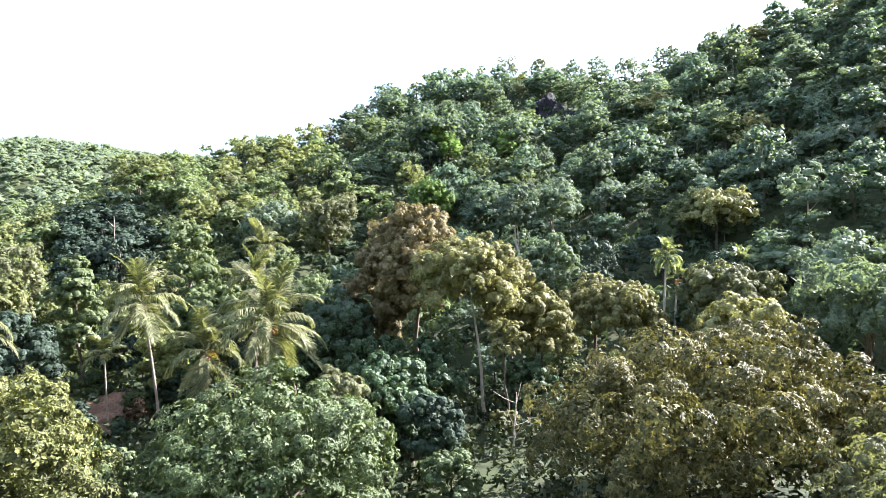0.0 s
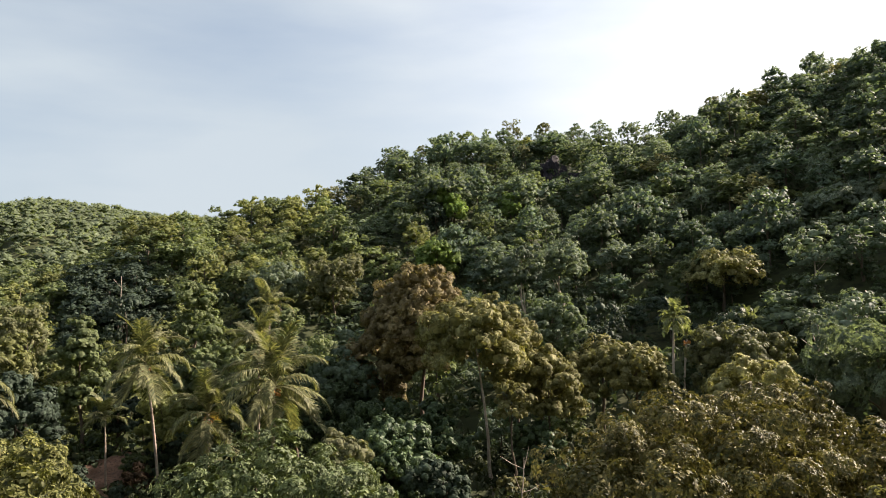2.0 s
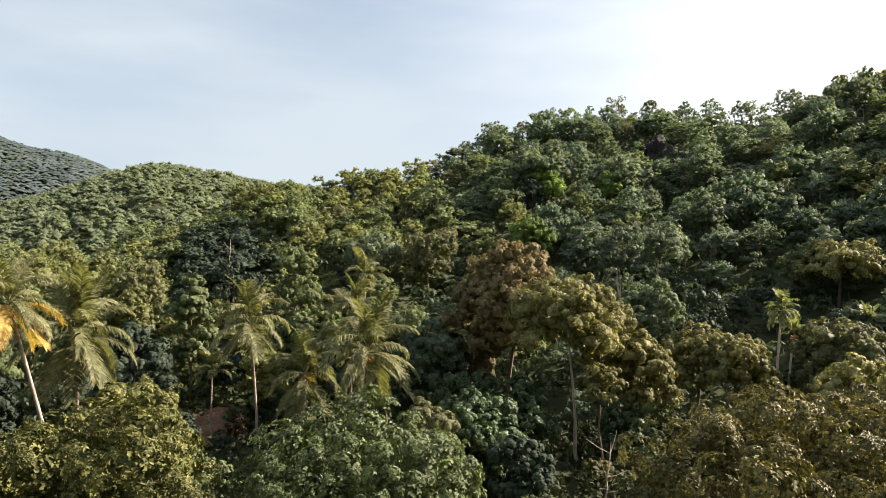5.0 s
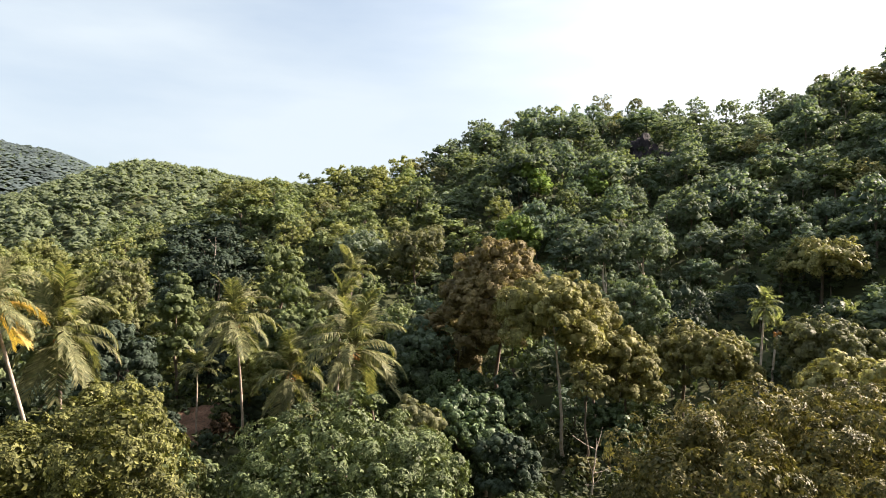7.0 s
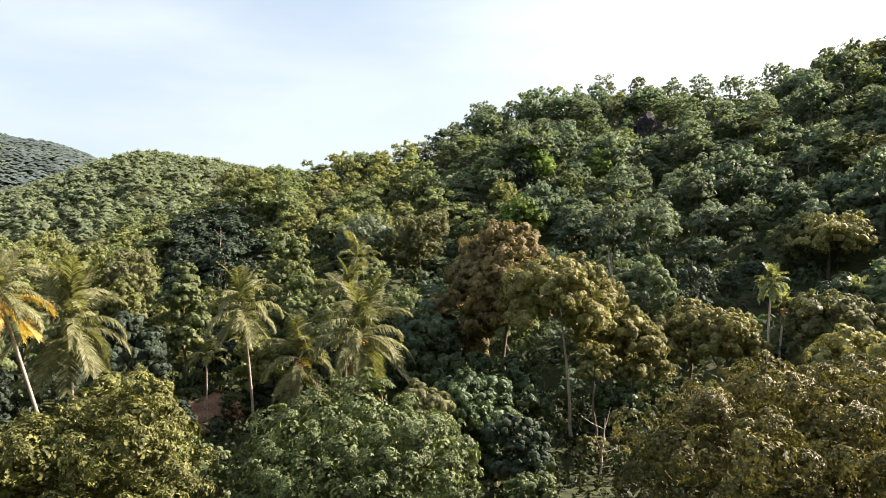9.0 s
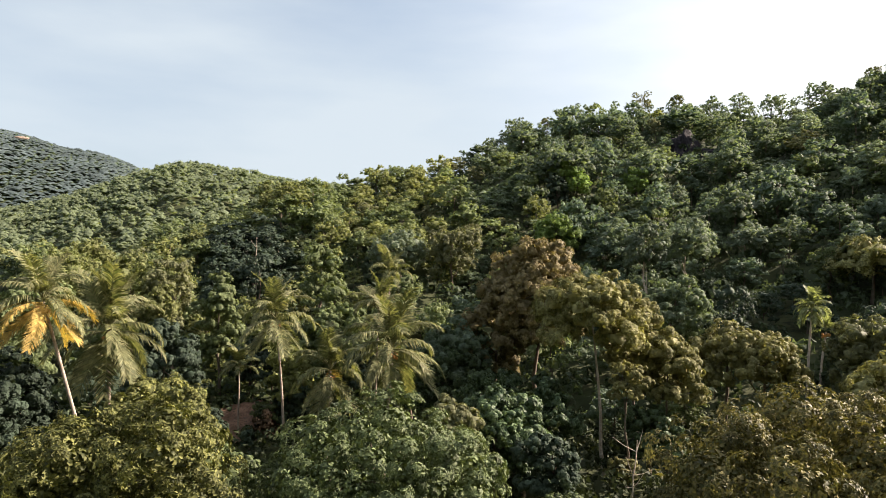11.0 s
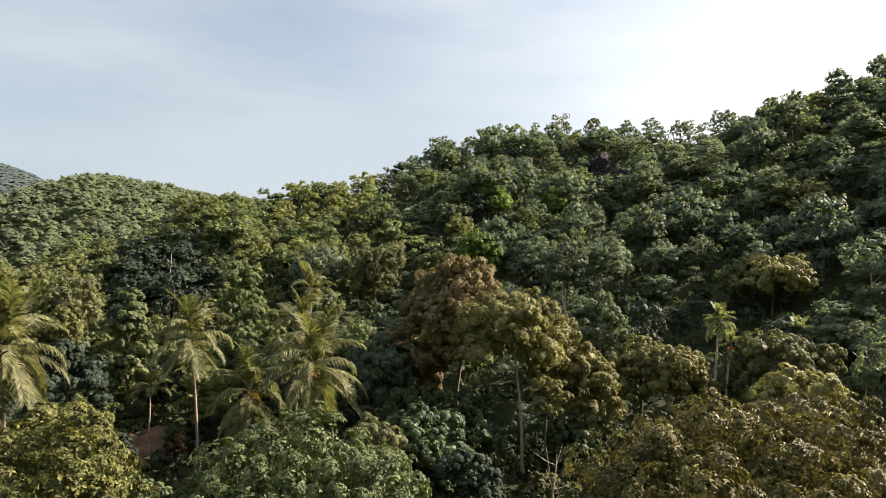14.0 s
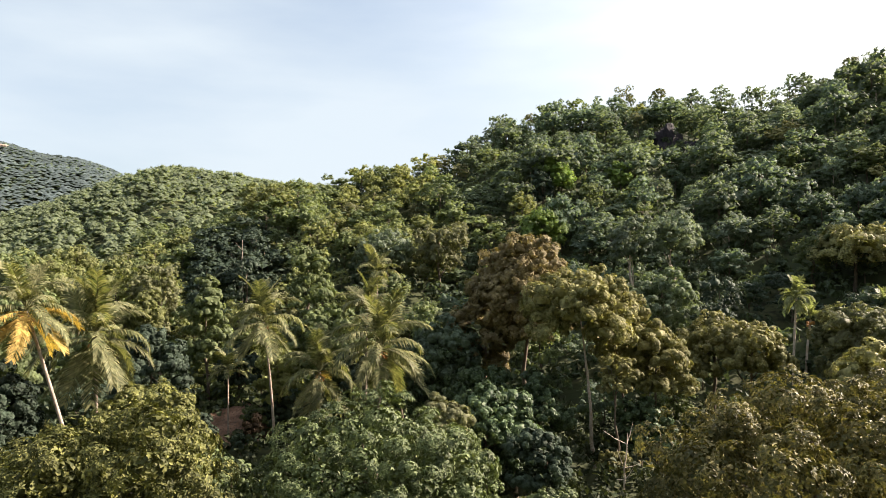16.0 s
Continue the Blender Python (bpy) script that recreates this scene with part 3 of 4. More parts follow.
# single trees that stand out on the slopes
single_tree("pale_trunk_tree", 14.25, 4.42, 86, 6.5, "grey-green tree with a bare pale trunk", "grey", 0.6, 22, 4500, 0.42, 0.5, 0.18, PALE_BARK, seed=81, lobe=0.34, limbs=4)
single_tree("pale_trunk_tree", 17.47, 4.54, 90, 7.5, "grey-green tree with a bare pale trunk", "grey", 0.62, 24, 5000, 0.42, 0.5, 0.18, PALE_BARK, seed=82, lobe=0.34, limbs=4)
# lit edge of the draped tree, made with brightened leaves
single_tree("vine_tree", 8.75, 8.70, 127, 5.6, "vine-draped tree with sunlight put into its green leaf colour", "lit_lime", 0.96, 18, 3200, 0.5, 0.6, 0.16, seed=83, lobe=0.4)
single_tree("vine_tree", 7.30, 9.60, 129, 6.0, "green vines arching over a tree top, coloured bright as if sunlit", "lit_lime", 0.6, 14, 2400, 0.5, 0.6, 0.16, seed=98, lobe=0.4, flat=0.3)
# the draped tree's shaded side, made as a separate dark-leaved crown
single_tree("vine_tree", 7.10, 8.20, 125, 4.6, "vines darkened in colour for the shaded hollow of a tree", "shade", 0.96, 14, 2400, 0.5, 0.6, 0.16, seed=99, lobe=0.4)
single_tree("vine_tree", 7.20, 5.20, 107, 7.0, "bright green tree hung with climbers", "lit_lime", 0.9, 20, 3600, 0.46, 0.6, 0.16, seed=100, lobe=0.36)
single_tree("vine_tree", 13.60, 8.40, 130, 5.0, "yellow-green tree on the slope, coloured bright as if sunlit", "lit_lime", 0.85, 16, 2600, 0.5, 0.6, 0.16, seed=101, lobe=0.38)
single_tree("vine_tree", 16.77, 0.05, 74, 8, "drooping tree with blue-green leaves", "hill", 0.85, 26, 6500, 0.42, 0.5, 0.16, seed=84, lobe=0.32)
single_tree("bronze_tree", 30.23, 2.49, 92, 9.5, "spreading tree with dull bronze leaves on the slope", "bronze", 0.7, 28, 6000, 0.46, 0.48, 0.2, seed=85, lobe=0.32)
single_tree("twiggy_tree", 38.71, 6.48, 112, 12, "pale feathery tree with grey twigs", "grey", 0.85, 30, 7000, 0.48, 0.42, 0.22, seed=86, lobe=0.3)
single_tree("twiggy_tree", 43.66, 6.18, 112, 13, "pale feathery tree with grey twigs", "olive", 0.85, 30, 7000, 0.48, 0.42, 0.22, seed=87, lobe=0.3)
single_tree("light_green_tree", 35.15, 5.10, 124, 4.5, "small bright yellow-green tree on the slope", "lime", 0.85, 14, 1800, 0.5, 0.5, 0.12, seed=88, lobe=0.4)
single_tree("light_green_tree", 43.46, 9.77, 166, 9, "light green tree below the ridge", "lime", 0.85, 20, 2600, 0.6, 0.5, 0.16, seed=89, lobe=0.36)
single_tree("twiggy_tree", -6.27, 3.40, 98, 9, "grey-green tree with bare twigs showing", "grey", 0.85, 26, 5000, 0.44, 0.42, 0.18, PALE_BARK, seed=90, lobe=0.32, limbs=9)
single_tree("broadleaf_tree", -1.71, 4.19, 96, 9, "rounded dull green tree on the slope", "olive", 0.85, 26, 5500, 0.46, 0.5, 0.18, seed=91, lobe=0.32)

# dark mango leaves here stand in for shade on these two bushes
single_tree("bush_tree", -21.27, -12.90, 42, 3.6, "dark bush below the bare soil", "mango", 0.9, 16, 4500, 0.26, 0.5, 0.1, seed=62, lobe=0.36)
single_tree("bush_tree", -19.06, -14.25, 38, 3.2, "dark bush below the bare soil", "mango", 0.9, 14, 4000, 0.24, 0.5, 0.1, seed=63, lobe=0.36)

for az, el, r, wide, seed in ((-20.5, -9.9, 66, 2.4, 92), (-19.3, -10.2, 68, 2.2, 93), (-18.2, -9.7, 67, 2.4, 94), (-21.3, -11.2, 58, 2.6, 95), (-17.2, -10.4, 61, 2.4, 96), (-18.4, -13.4, 55, 1.5, 97)):
    single_tree("bush_tree", az, el, r, wide, "small dark green bush at the edge of bare soil", "shade" if seed % 2 else "green", 0.92, 10, 1300, 0.28, 0.5, 0.06, seed=seed, lobe=0.4, group="bushes round the bare soil")
single_tree("shrub", -17.3, -11.6, 57, 1.9, "small shrub with maroon leaves beside bare soil", "maroon", 0.9, 10, 1800, 0.26, 0.5, 0.06, seed=69, lobe=0.4)

# dark climbers and undergrowth between them
single_tree("vine_tree", -1.39, -3.52, 58, 8, "dark green tree smothered in climbing vines", "dark", 0.85, 30, 9000, 0.38, 0.6, 0.2, seed=41, lobe=0.3)
single_tree("vine_tree", 2.04, -8.71, 42, 6.5, "dark green tree smothered in climbing vines", "vine", 0.9, 30, 10000, 0.32, 0.6, 0.18, seed=42, lobe=0.3)
single_tree("vine_tree", -1.56, -8.98, 38, 4.4, "bushy tree with dull olive leaves", "olive", 0.85, 20, 7000, 0.3, 0.45, 0.14, seed=43, lobe=0.32)
single_tree("vine_tree", 6.35, -7.93, 46, 5, "dark tree hung with vines in the gully", "vine", 0.9, 22, 7000, 0.34, 0.6, 0.15, seed=44, lobe=0.32)
single_tree("vine_tree", 6.86, -12.52, 38, 4, "low dark green vine thicket", "shade", 0.9, 18, 6000, 0.3, 0.55, 0.12, seed=45, lobe=0.34)
single_tree("vine_tree", 14.76, -10.37, 50, 4.5, "dark thicket at the foot of the slim trees", "vine", 0.9, 18, 5000, 0.34, 0.5, 0.12, seed=46, lobe=0.34)
# mango leaves again, to put gully shade into the colour
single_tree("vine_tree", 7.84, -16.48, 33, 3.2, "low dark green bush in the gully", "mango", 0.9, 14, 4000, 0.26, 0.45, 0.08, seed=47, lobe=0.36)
single_tree("vine_tree", 12.50, -14.93, 46, 2.6, "small shrub with golden brown leaves", "bronze", 0.9, 10, 2200, 0.3, 0.45, 0.08, seed=48, lobe=0.36)
single_tree("vine_tree", -2.66, -5.42, 56, 8, "dark slope of glossy climbing vines", "vine", 0.9, 34, 20000, 0.24, 0.55, 0.15, seed=66, whorl=4, lobe=0.28)
single_tree("vine_tree", 1.40, -7.96, 49, 7, "dark slope of glossy climbing vines", "vine", 0.9, 32, 18000, 0.22, 0.55, 0.15, seed=67, whorl=4, lobe=0.28)
single_tree("vine_tree", 4.45, -12.23, 43, 5.6, "dark slope of glossy climbing vines", "vine", 0.9, 26, 12000, 0.2, 0.55, 0.15, seed=68, whorl=4, lobe=0.3)
single_tree("vine_tree", -5.21, -4.97, 62, 6, "dark green tree smothered in vines behind the palms", "dark", 0.9, 22, 6500, 0.38, 0.6, 0.15, seed=49, lobe=0.32)
single_tree("vine_tree", -20.92, 1.15, 70, 5.2, "tall column of climbing vines over a tree", "green", 0.92, 26, 9000, 0.42, 0.6, 0.18, seed=50, lobe=0.4)
single_tree("vine_tree", -11.85, -0.39, 68, 8, "broad mound of large-leaved vines", "green", 0.9, 26, 8000, 0.5, 0.7, 0.15, seed=51, lobe=0.32, flat=0.3)
single_tree("vine_tree", -9.96, -2.84, 62, 7, "broad mound of large-leaved vines", "green", 0.9, 24, 7000, 0.48, 0.7, 0.15, seed=52, lobe=0.32, flat=0.3)
single_tree("vine_tree", -12.83, 3.26, 84, 6, "tree wrapped in hanging vines", "green", 0.9, 24, 7000, 0.46, 0.6, 0.18, seed=53, lobe=0.38)
single_tree("bush_tree", -15.39, -5.59, 62, 5, "small tree with yellow-green leaves behind the palms", "lime", 0.85, 20, 5500, 0.38, 0.45, 0.12, seed=54, lobe=0.32)
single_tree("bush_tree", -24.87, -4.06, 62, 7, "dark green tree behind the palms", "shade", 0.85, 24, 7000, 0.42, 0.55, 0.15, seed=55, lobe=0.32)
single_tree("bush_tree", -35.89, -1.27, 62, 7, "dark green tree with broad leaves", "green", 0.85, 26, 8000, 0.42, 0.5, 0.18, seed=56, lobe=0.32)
# darkened leaves again, for the shaded corner below the palms
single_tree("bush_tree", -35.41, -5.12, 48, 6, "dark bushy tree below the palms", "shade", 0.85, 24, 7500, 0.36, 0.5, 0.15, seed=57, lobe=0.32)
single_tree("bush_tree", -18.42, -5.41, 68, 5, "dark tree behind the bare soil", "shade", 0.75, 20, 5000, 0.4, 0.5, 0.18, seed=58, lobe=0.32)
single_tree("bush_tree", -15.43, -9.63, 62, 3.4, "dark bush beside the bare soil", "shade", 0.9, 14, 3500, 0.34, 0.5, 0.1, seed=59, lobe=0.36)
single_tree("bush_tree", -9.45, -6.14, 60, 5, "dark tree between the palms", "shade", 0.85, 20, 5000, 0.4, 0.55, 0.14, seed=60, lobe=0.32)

single_tree("bush_tree", -38.57, -1.64, 92, 8, "bushy green tree below the white house", "green", 0.9, 24, 6000, 0.42, 0.5, 0.16, seed=64, lobe=0.34)
single_tree("bush_tree", -36.90, -1.21, 90, 7, "bushy green tree below the white house", "olive", 0.9, 24, 5000, 0.42, 0.5, 0.16, seed=65, lobe=0.34)


# ---- palms ----
def frond_mesh(name, g, L, rise, droop, hang, pairs=50, leaflet=1.0, seg=12, fold=0.0, blade=0.058):
    """A feather leaf that leaves the crown at the angle rise and bends down; its leaflets hang from the rib."""
    pts = [Vector((0, 0, 0))]
    sway = g.normal(0, 0.1)
    for i in range(1, seg + 1):
        s = i / seg
        a = rise - droop * s ** 1.4
        pts.append(pts[-1] + Vector((math.cos(a), sway * s + g.normal(0, 0.01), math.sin(a))) * L / seg)
    V, F = tube(pts, [0.055 * (1 - 0.85 * i / seg) + 0.008 for i in range(seg + 1)], 4)
    V, F = [tuple(p) for p in V], list(F)
    tear = g.uniform(0, 1, 6)
    for k in range(pairs):
        s = 0.17 + 0.83 * (k + 0.5) / pairs
        i = min(int(s * seg), seg - 1)
        p = pts[i].lerp(pts[i + 1], s * seg - i)
        d = (pts[i + 1] - pts[i]).normalized()
        up = Vector((0, 1, 0)).cross(d) * -1
        size = leaflet * (0.3 + 0.85 * math.sin(math.pi * min(0.1 + 0.84 * s, 1)) ** 0.8)
        for sd in (1, -1):
            ln = size * g.uniform(0.86, 1.12)
            if g.random() < 0.05 or min(abs(s - t) for t in tear) < 0.008:
                continue
            out = (Vector((0, sd, 0)) * 0.8 + d * (0.45 + 0.55 * s) + up * (0.2 - fold) + d * g.normal(0, 0.08)).normalized()
            drop = hang * g.uniform(0.65, 1.3)
            m = p + out * ln * 0.45 + Vector((0, 0, -0.14 * drop * ln))
            e = m + (out * (1 - 0.6 * min(drop, 1.2)) + Vector((0, 0, -1.1 * drop))).normalized() * ln * 0.6
            w = d * blade
            n = len(V)
            V += [tuple(p - w * 0.6), tuple(p + w * 0.6), tuple(m - w), tuple(m + w), tuple(e)]
            F += [(n, n + 1, n + 3), (n, n + 3, n + 2), (n + 2, n + 3, n + 4)]
    return tri_mesh(name, V, F)


gp = np.random.default_rng(77)
FRONDS = [[frond_mesh("frond", gp, 4.4, rise + gp.normal(0, 0.08), droop, hang) for _ in range(3)]
          for rise, droop, hang in ((1.45, 0.7, 0.3), (1.1, 1.7, 0.6), (0.65, 1.9, 0.8), (0.0, 1.3, 0.55), (-0.75, 0.45, 0.22))]
SLIM = [frond_mesh("frond", gp, 2.9, rise, droop, hang, 22, 0.85, 7, blade=0.1) for rise, droop, hang in ((1.45, 0.45, 0.3), (1.15, 1.5, 0.6), (0.6, 2.0, 0.8), (-0.3, 1.1, 0.5))]
SHORT = [frond_mesh("frond", gp, 2.0, rise, droop, hang, 24, 0.55, 7) for rise, droop, hang in ((1.35, 0.7, 0.4), (0.8, 1.3, 0.6), (0.3, 1.4, 0.7))]


def nut_mesh():
    bm = bmesh.new()
    bmesh.ops.create_icosphere(bm, subdivisions=1, radius=0.13)
    for v in bm.verts:
        v.co.z *= 1.25
    mesh = bpy.data.meshes.new("coconut")
    bm.to_mesh(mesh)
    bm.free()
    return mesh


NUT = nut_mesh()


def palm(az, el, r, label, lean=(0.0, 0.0), scale=1.0, tiers=(3, 5, 5, 5, 4), dry=0, nuts=9, seed=1, thick=0.13, slim=False, bend=1.6, group="coconut palms below the hill"):
    """A palm whose crown's heart stands at elevation el. lean: how far the crown stands off its foot, in metres."""
    g = np.random.default_rng(seed)
    cx, cy = spot(az, r)
    x, y = cx - lean[0], cy - lean[1]
    base = gz(math.degrees(math.atan2(x, y)), math.hypot(x, y))
    H = EYE + r * math.tan(radians(el)) - base
    t = thing("slim_palm" if slim else "coconut_palm", x, y, base, label, "palm tree", group)
    pts = [(lean[0] * s ** bend, lean[1] * s ** bend, -0.4 + (H + 0.4) * s) for s in np.linspace(0, 1, 9)]
    part("trunk", tri_mesh("trunk", *tube(pts, [thick * (1.5 if i == 0 else 1.12 - 0.04 * i) for i in range(9)], 8), smooth=True), PALE_BARK if slim and thick > 0.1 else PALM_BARK, t)
    heart = Vector((lean[0], lean[1], H))
    pale = slim and thick > 0.1
    meshes = [[SLIM[min(i, 3)]] if pale else [SHORT[min(i, 2)]] for i in range(5)] if slim else FRONDS
    k = 0
    for i, n in enumerate(tiers):
        off = g.uniform(0, 6.28)
        for j in range(n):
            a = off + 6.283 * j / n + g.uniform(-0.25, 0.25)
            old = i >= 3 and k < dry and g.random() < 0.8
            k += old
            ob = new("frond", meshes[i][int(g.integers(0, len(meshes[i])))])
            if not ob.data.materials:
                ob.data.materials.append(LEAF["frond"])
            ob.parent = t
            sc = scale * g.uniform(0.88, 1.1)
            ob.matrix_basis = Matrix.Translation(heart + Vector((0, 0, 0.25 - 0.1 * i))) @ Euler((g.normal(0, 0.16), g.normal(0, 0.14), a)).to_matrix().to_4x4() @ Matrix.Scale(sc, 4)
            if pale:
                ob.material_slots[0].link = "OBJECT"
                ob.material_slots[0].material = LEAF["frond_pale"]
            if old:
                ob.material_slots[0].link = "OBJECT"
                ob.material_slots[0].material = LEAF["dry"]
                ob["label"] = "drooping yellow dry frond"
    for j in range(nuts):
        a = 6.283 * j / max(nuts, 1) + g.uniform(-0.3, 0.3)
        nut = new("coconut", NUT)
        if not NUT.materials:
            NUT.materials.append(FRUIT)
        nut.parent = t
        nut.location = heart + Vector((math.cos(a) * 0.3, math.sin(a) * 0.3, -0.25 - g.uniform(0, 0.35)))
    return t


palm(-16.45, -4.60, 56, "coconut palm with drooping fronds above bare soil", (-0.9, 0.3), 0.84, (4, 5, 5, 5, 6), seed=1, thick=0.105)
palm(-6.75, -7.20, 46, "full coconut palm with long hanging fronds and nuts", (0.4, 0.2), 0.93, (5, 6, 6, 6, 7), seed=2, nuts=12)
palm(-7.90, -4.00, 52, "coconut palm rising behind another palm", (0.3, 0.0), 0.72, (4, 5, 5, 2, 0), nuts=4, seed=3, thick=0.1)
palm(-7.05, -0.80, 60, "young coconut palm with upright fronds", (0.1, 0.0), 0.55, (4, 5, 4, 2, 0), nuts=4, seed=4, thick=0.09)
palm(-11.95, -8.85, 50, "short coconut palm with hanging fronds", (0.2, 0.0), 0.82, (4, 4, 4, 4, 6), 1, seed=5)
palm(-33.30, -2.95, 44, "leaning coconut palm with yellow dying fronds", (-4.2, 0.3), 0.72, (4, 5, 6, 6, 7), 10, seed=6, thick=0.105, bend=1.05)
palm(-28.95, -5.25, 49, "coconut palm with wide drooping fronds and nuts", (-0.2, 0.0), 0.96, (6, 5, 5, 6, 10), seed=7, nuts=12)
palm(-19.30, -8.40, 60, "slim young palm with a small crown over bare soil", (0.0, 0.0), 0.95, (5, 6, 6, 0, 0), nuts=0, seed=9, thick=0.08, slim=True)
palm(26.35, -3.00, 72, "slim tall palm with a tight crown and pale trunk", (0.5, 0.0), 0.66, (5, 6, 6, 5, 0), nuts=0, seed=10, thick=0.115, slim=True, group="slim palms above the fruit trees")
palm(27.25, -4.60, 74, "slim palm with reddish fruit beside a taller one", (0.6, 0.0), 0.6, (4, 4, 2, 0, 0), nuts=8, seed=11, thick=0.115, slim=True, group="slim palms above the fruit trees")
palm(31.90, -3.60, 76, "slim palm half hidden behind a spreading tree", (0.6, 0.0), 0.66, (4, 5, 4, 3, 0), nuts=0, seed=12, thick=0.115, slim=True, group="slim palms above the fruit trees")


# ---- the wooded slopes ----
def forest_kind(name, label, leaf, H, R, deep, lobes, count, seed, lobe=0.38, flat=0.0, bark=None, thick=0.14, clump=0.44, leaf_size=0.36, inner=True, variants=4):
    """A few trees of one kind: far ones, and finer ones for the near edge of the slope."""
    sets = []
    for fine in (False, True):
        made = []
        n, size = (int(count * 1.6), leaf_size * 0.7) if fine else (count, leaf_size)
        for i in range(variants if not fine else 3):
            g = np.random.default_rng(seed + i + 40 * fine)
            h = H * g.uniform(0.9, 1.12)
            hh = h * deep / 2
            c, rad = blob_set(g, R * 0.88, hh * 0.9, h - hh * 1.05, lobes, flat, lobe, 1.0)
            t = thing(name, 0, 0, -500, label, "tree", "trees on the hillside")
            part("trunk", trunk_mesh("trunk", g, h - hh * 0.5, c, thick, 5, 4), bark or BARK, t)
            part("crown", crown_mesh("crown", g, c, rad, n, size, 0.82, clump if fine else clump * 0.78, 0.0, -0.3, inner=inner, fill=1.7, cap=not fine), LEAF[leaf], t)
            made.append([t, 0])
        sets.append(made)
    return sets


KINDS = {
    "green": forest_kind("broadleaf_tree", "dense green broadleaf tree on the wooded slope", "green", 7.8, 3.2, 0.9, 13, 720, 100),
    "hill": forest_kind("hillside_tree", "broadleaf tree on the right slope, haze tinted into its leaves", "hill", 7.8, 3.3, 0.9, 13, 720, 190),
    "dark": forest_kind("dark_broadleaf_tree", "broadleaf tree with green leaves paled and blued for haze", "dark", 8.2, 3.4, 0.9, 13, 720, 110),
    "lime": forest_kind("light_green_tree", "tree with bright yellow-green leaves on the slope", "lime", 7.0, 3.0, 0.86, 12, 700, 120),
    "olive": forest_kind("dull_green_tree", "tree with dull olive crown on the slope", "olive", 7.6, 3.2, 0.84, 12, 700, 130),
    "bronze": forest_kind("bronze_tree", "tree with bronze-brown crown on the slope", "bronze", 7.6, 3.3, 0.82, 12, 700, 140),
    "grey": forest_kind("grey_green_tree", "pale grey-green tree with a bare lower trunk", "grey", 8.6, 3.2, 0.7, 12, 700, 150, bark=PALE_BARK),
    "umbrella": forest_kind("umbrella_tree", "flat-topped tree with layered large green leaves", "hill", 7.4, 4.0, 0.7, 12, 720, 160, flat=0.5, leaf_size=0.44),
    "vine": forest_kind("vine_clad_tree", "tree smothered under hanging vines", "green", 8.8, 2.6, 0.96, 15, 760, 170, lobe=0.5),
    "ridge": forest_kind("ridge_tree", "slender open-crowned tree on the ridge line", "grey", 7.6, 2.3, 0.7, 11, 620, 180, lobe=0.3, thick=0.1, inner=False, clump=0.5),
    "shade": forest_kind("shaded_tree", "tree with deep shade put into its leaf colour", "shade", 8.0, 3.2, 0.92, 13, 720, 210),
}


def plant(kind, az, r, scale, turn, tall=1.0, even=False):
    v = KINDS[kind][1 if r < 100 else 0]
    slot = v[int(turn * 7919) % len(v)]
    x, y = spot(az, r)
    m = pose(x, y, gz(az, r) - 0.2, 0, 0, math.degrees(turn)) @ Matrix.Diagonal((scale * 1.06, scale * 1.06, scale * tall * (1.0 if even else 0.78 + 0.5 * ((turn * 13) % 1)), 1))
    if slot[1] == 0:
        slot[0].matrix_basis = m
    else:
        copy_thing(slot[0], m)
    slot[1] += 1


ROCK_AZ, ROCK_R = 17.94, 164.0
GROVE_AZ = -18.42
SOIL_AZ = -19.21
SOIL_AT = spot(SOIL_AZ, 62)
gf_ = np.random.default_rng(2024)
placed = []
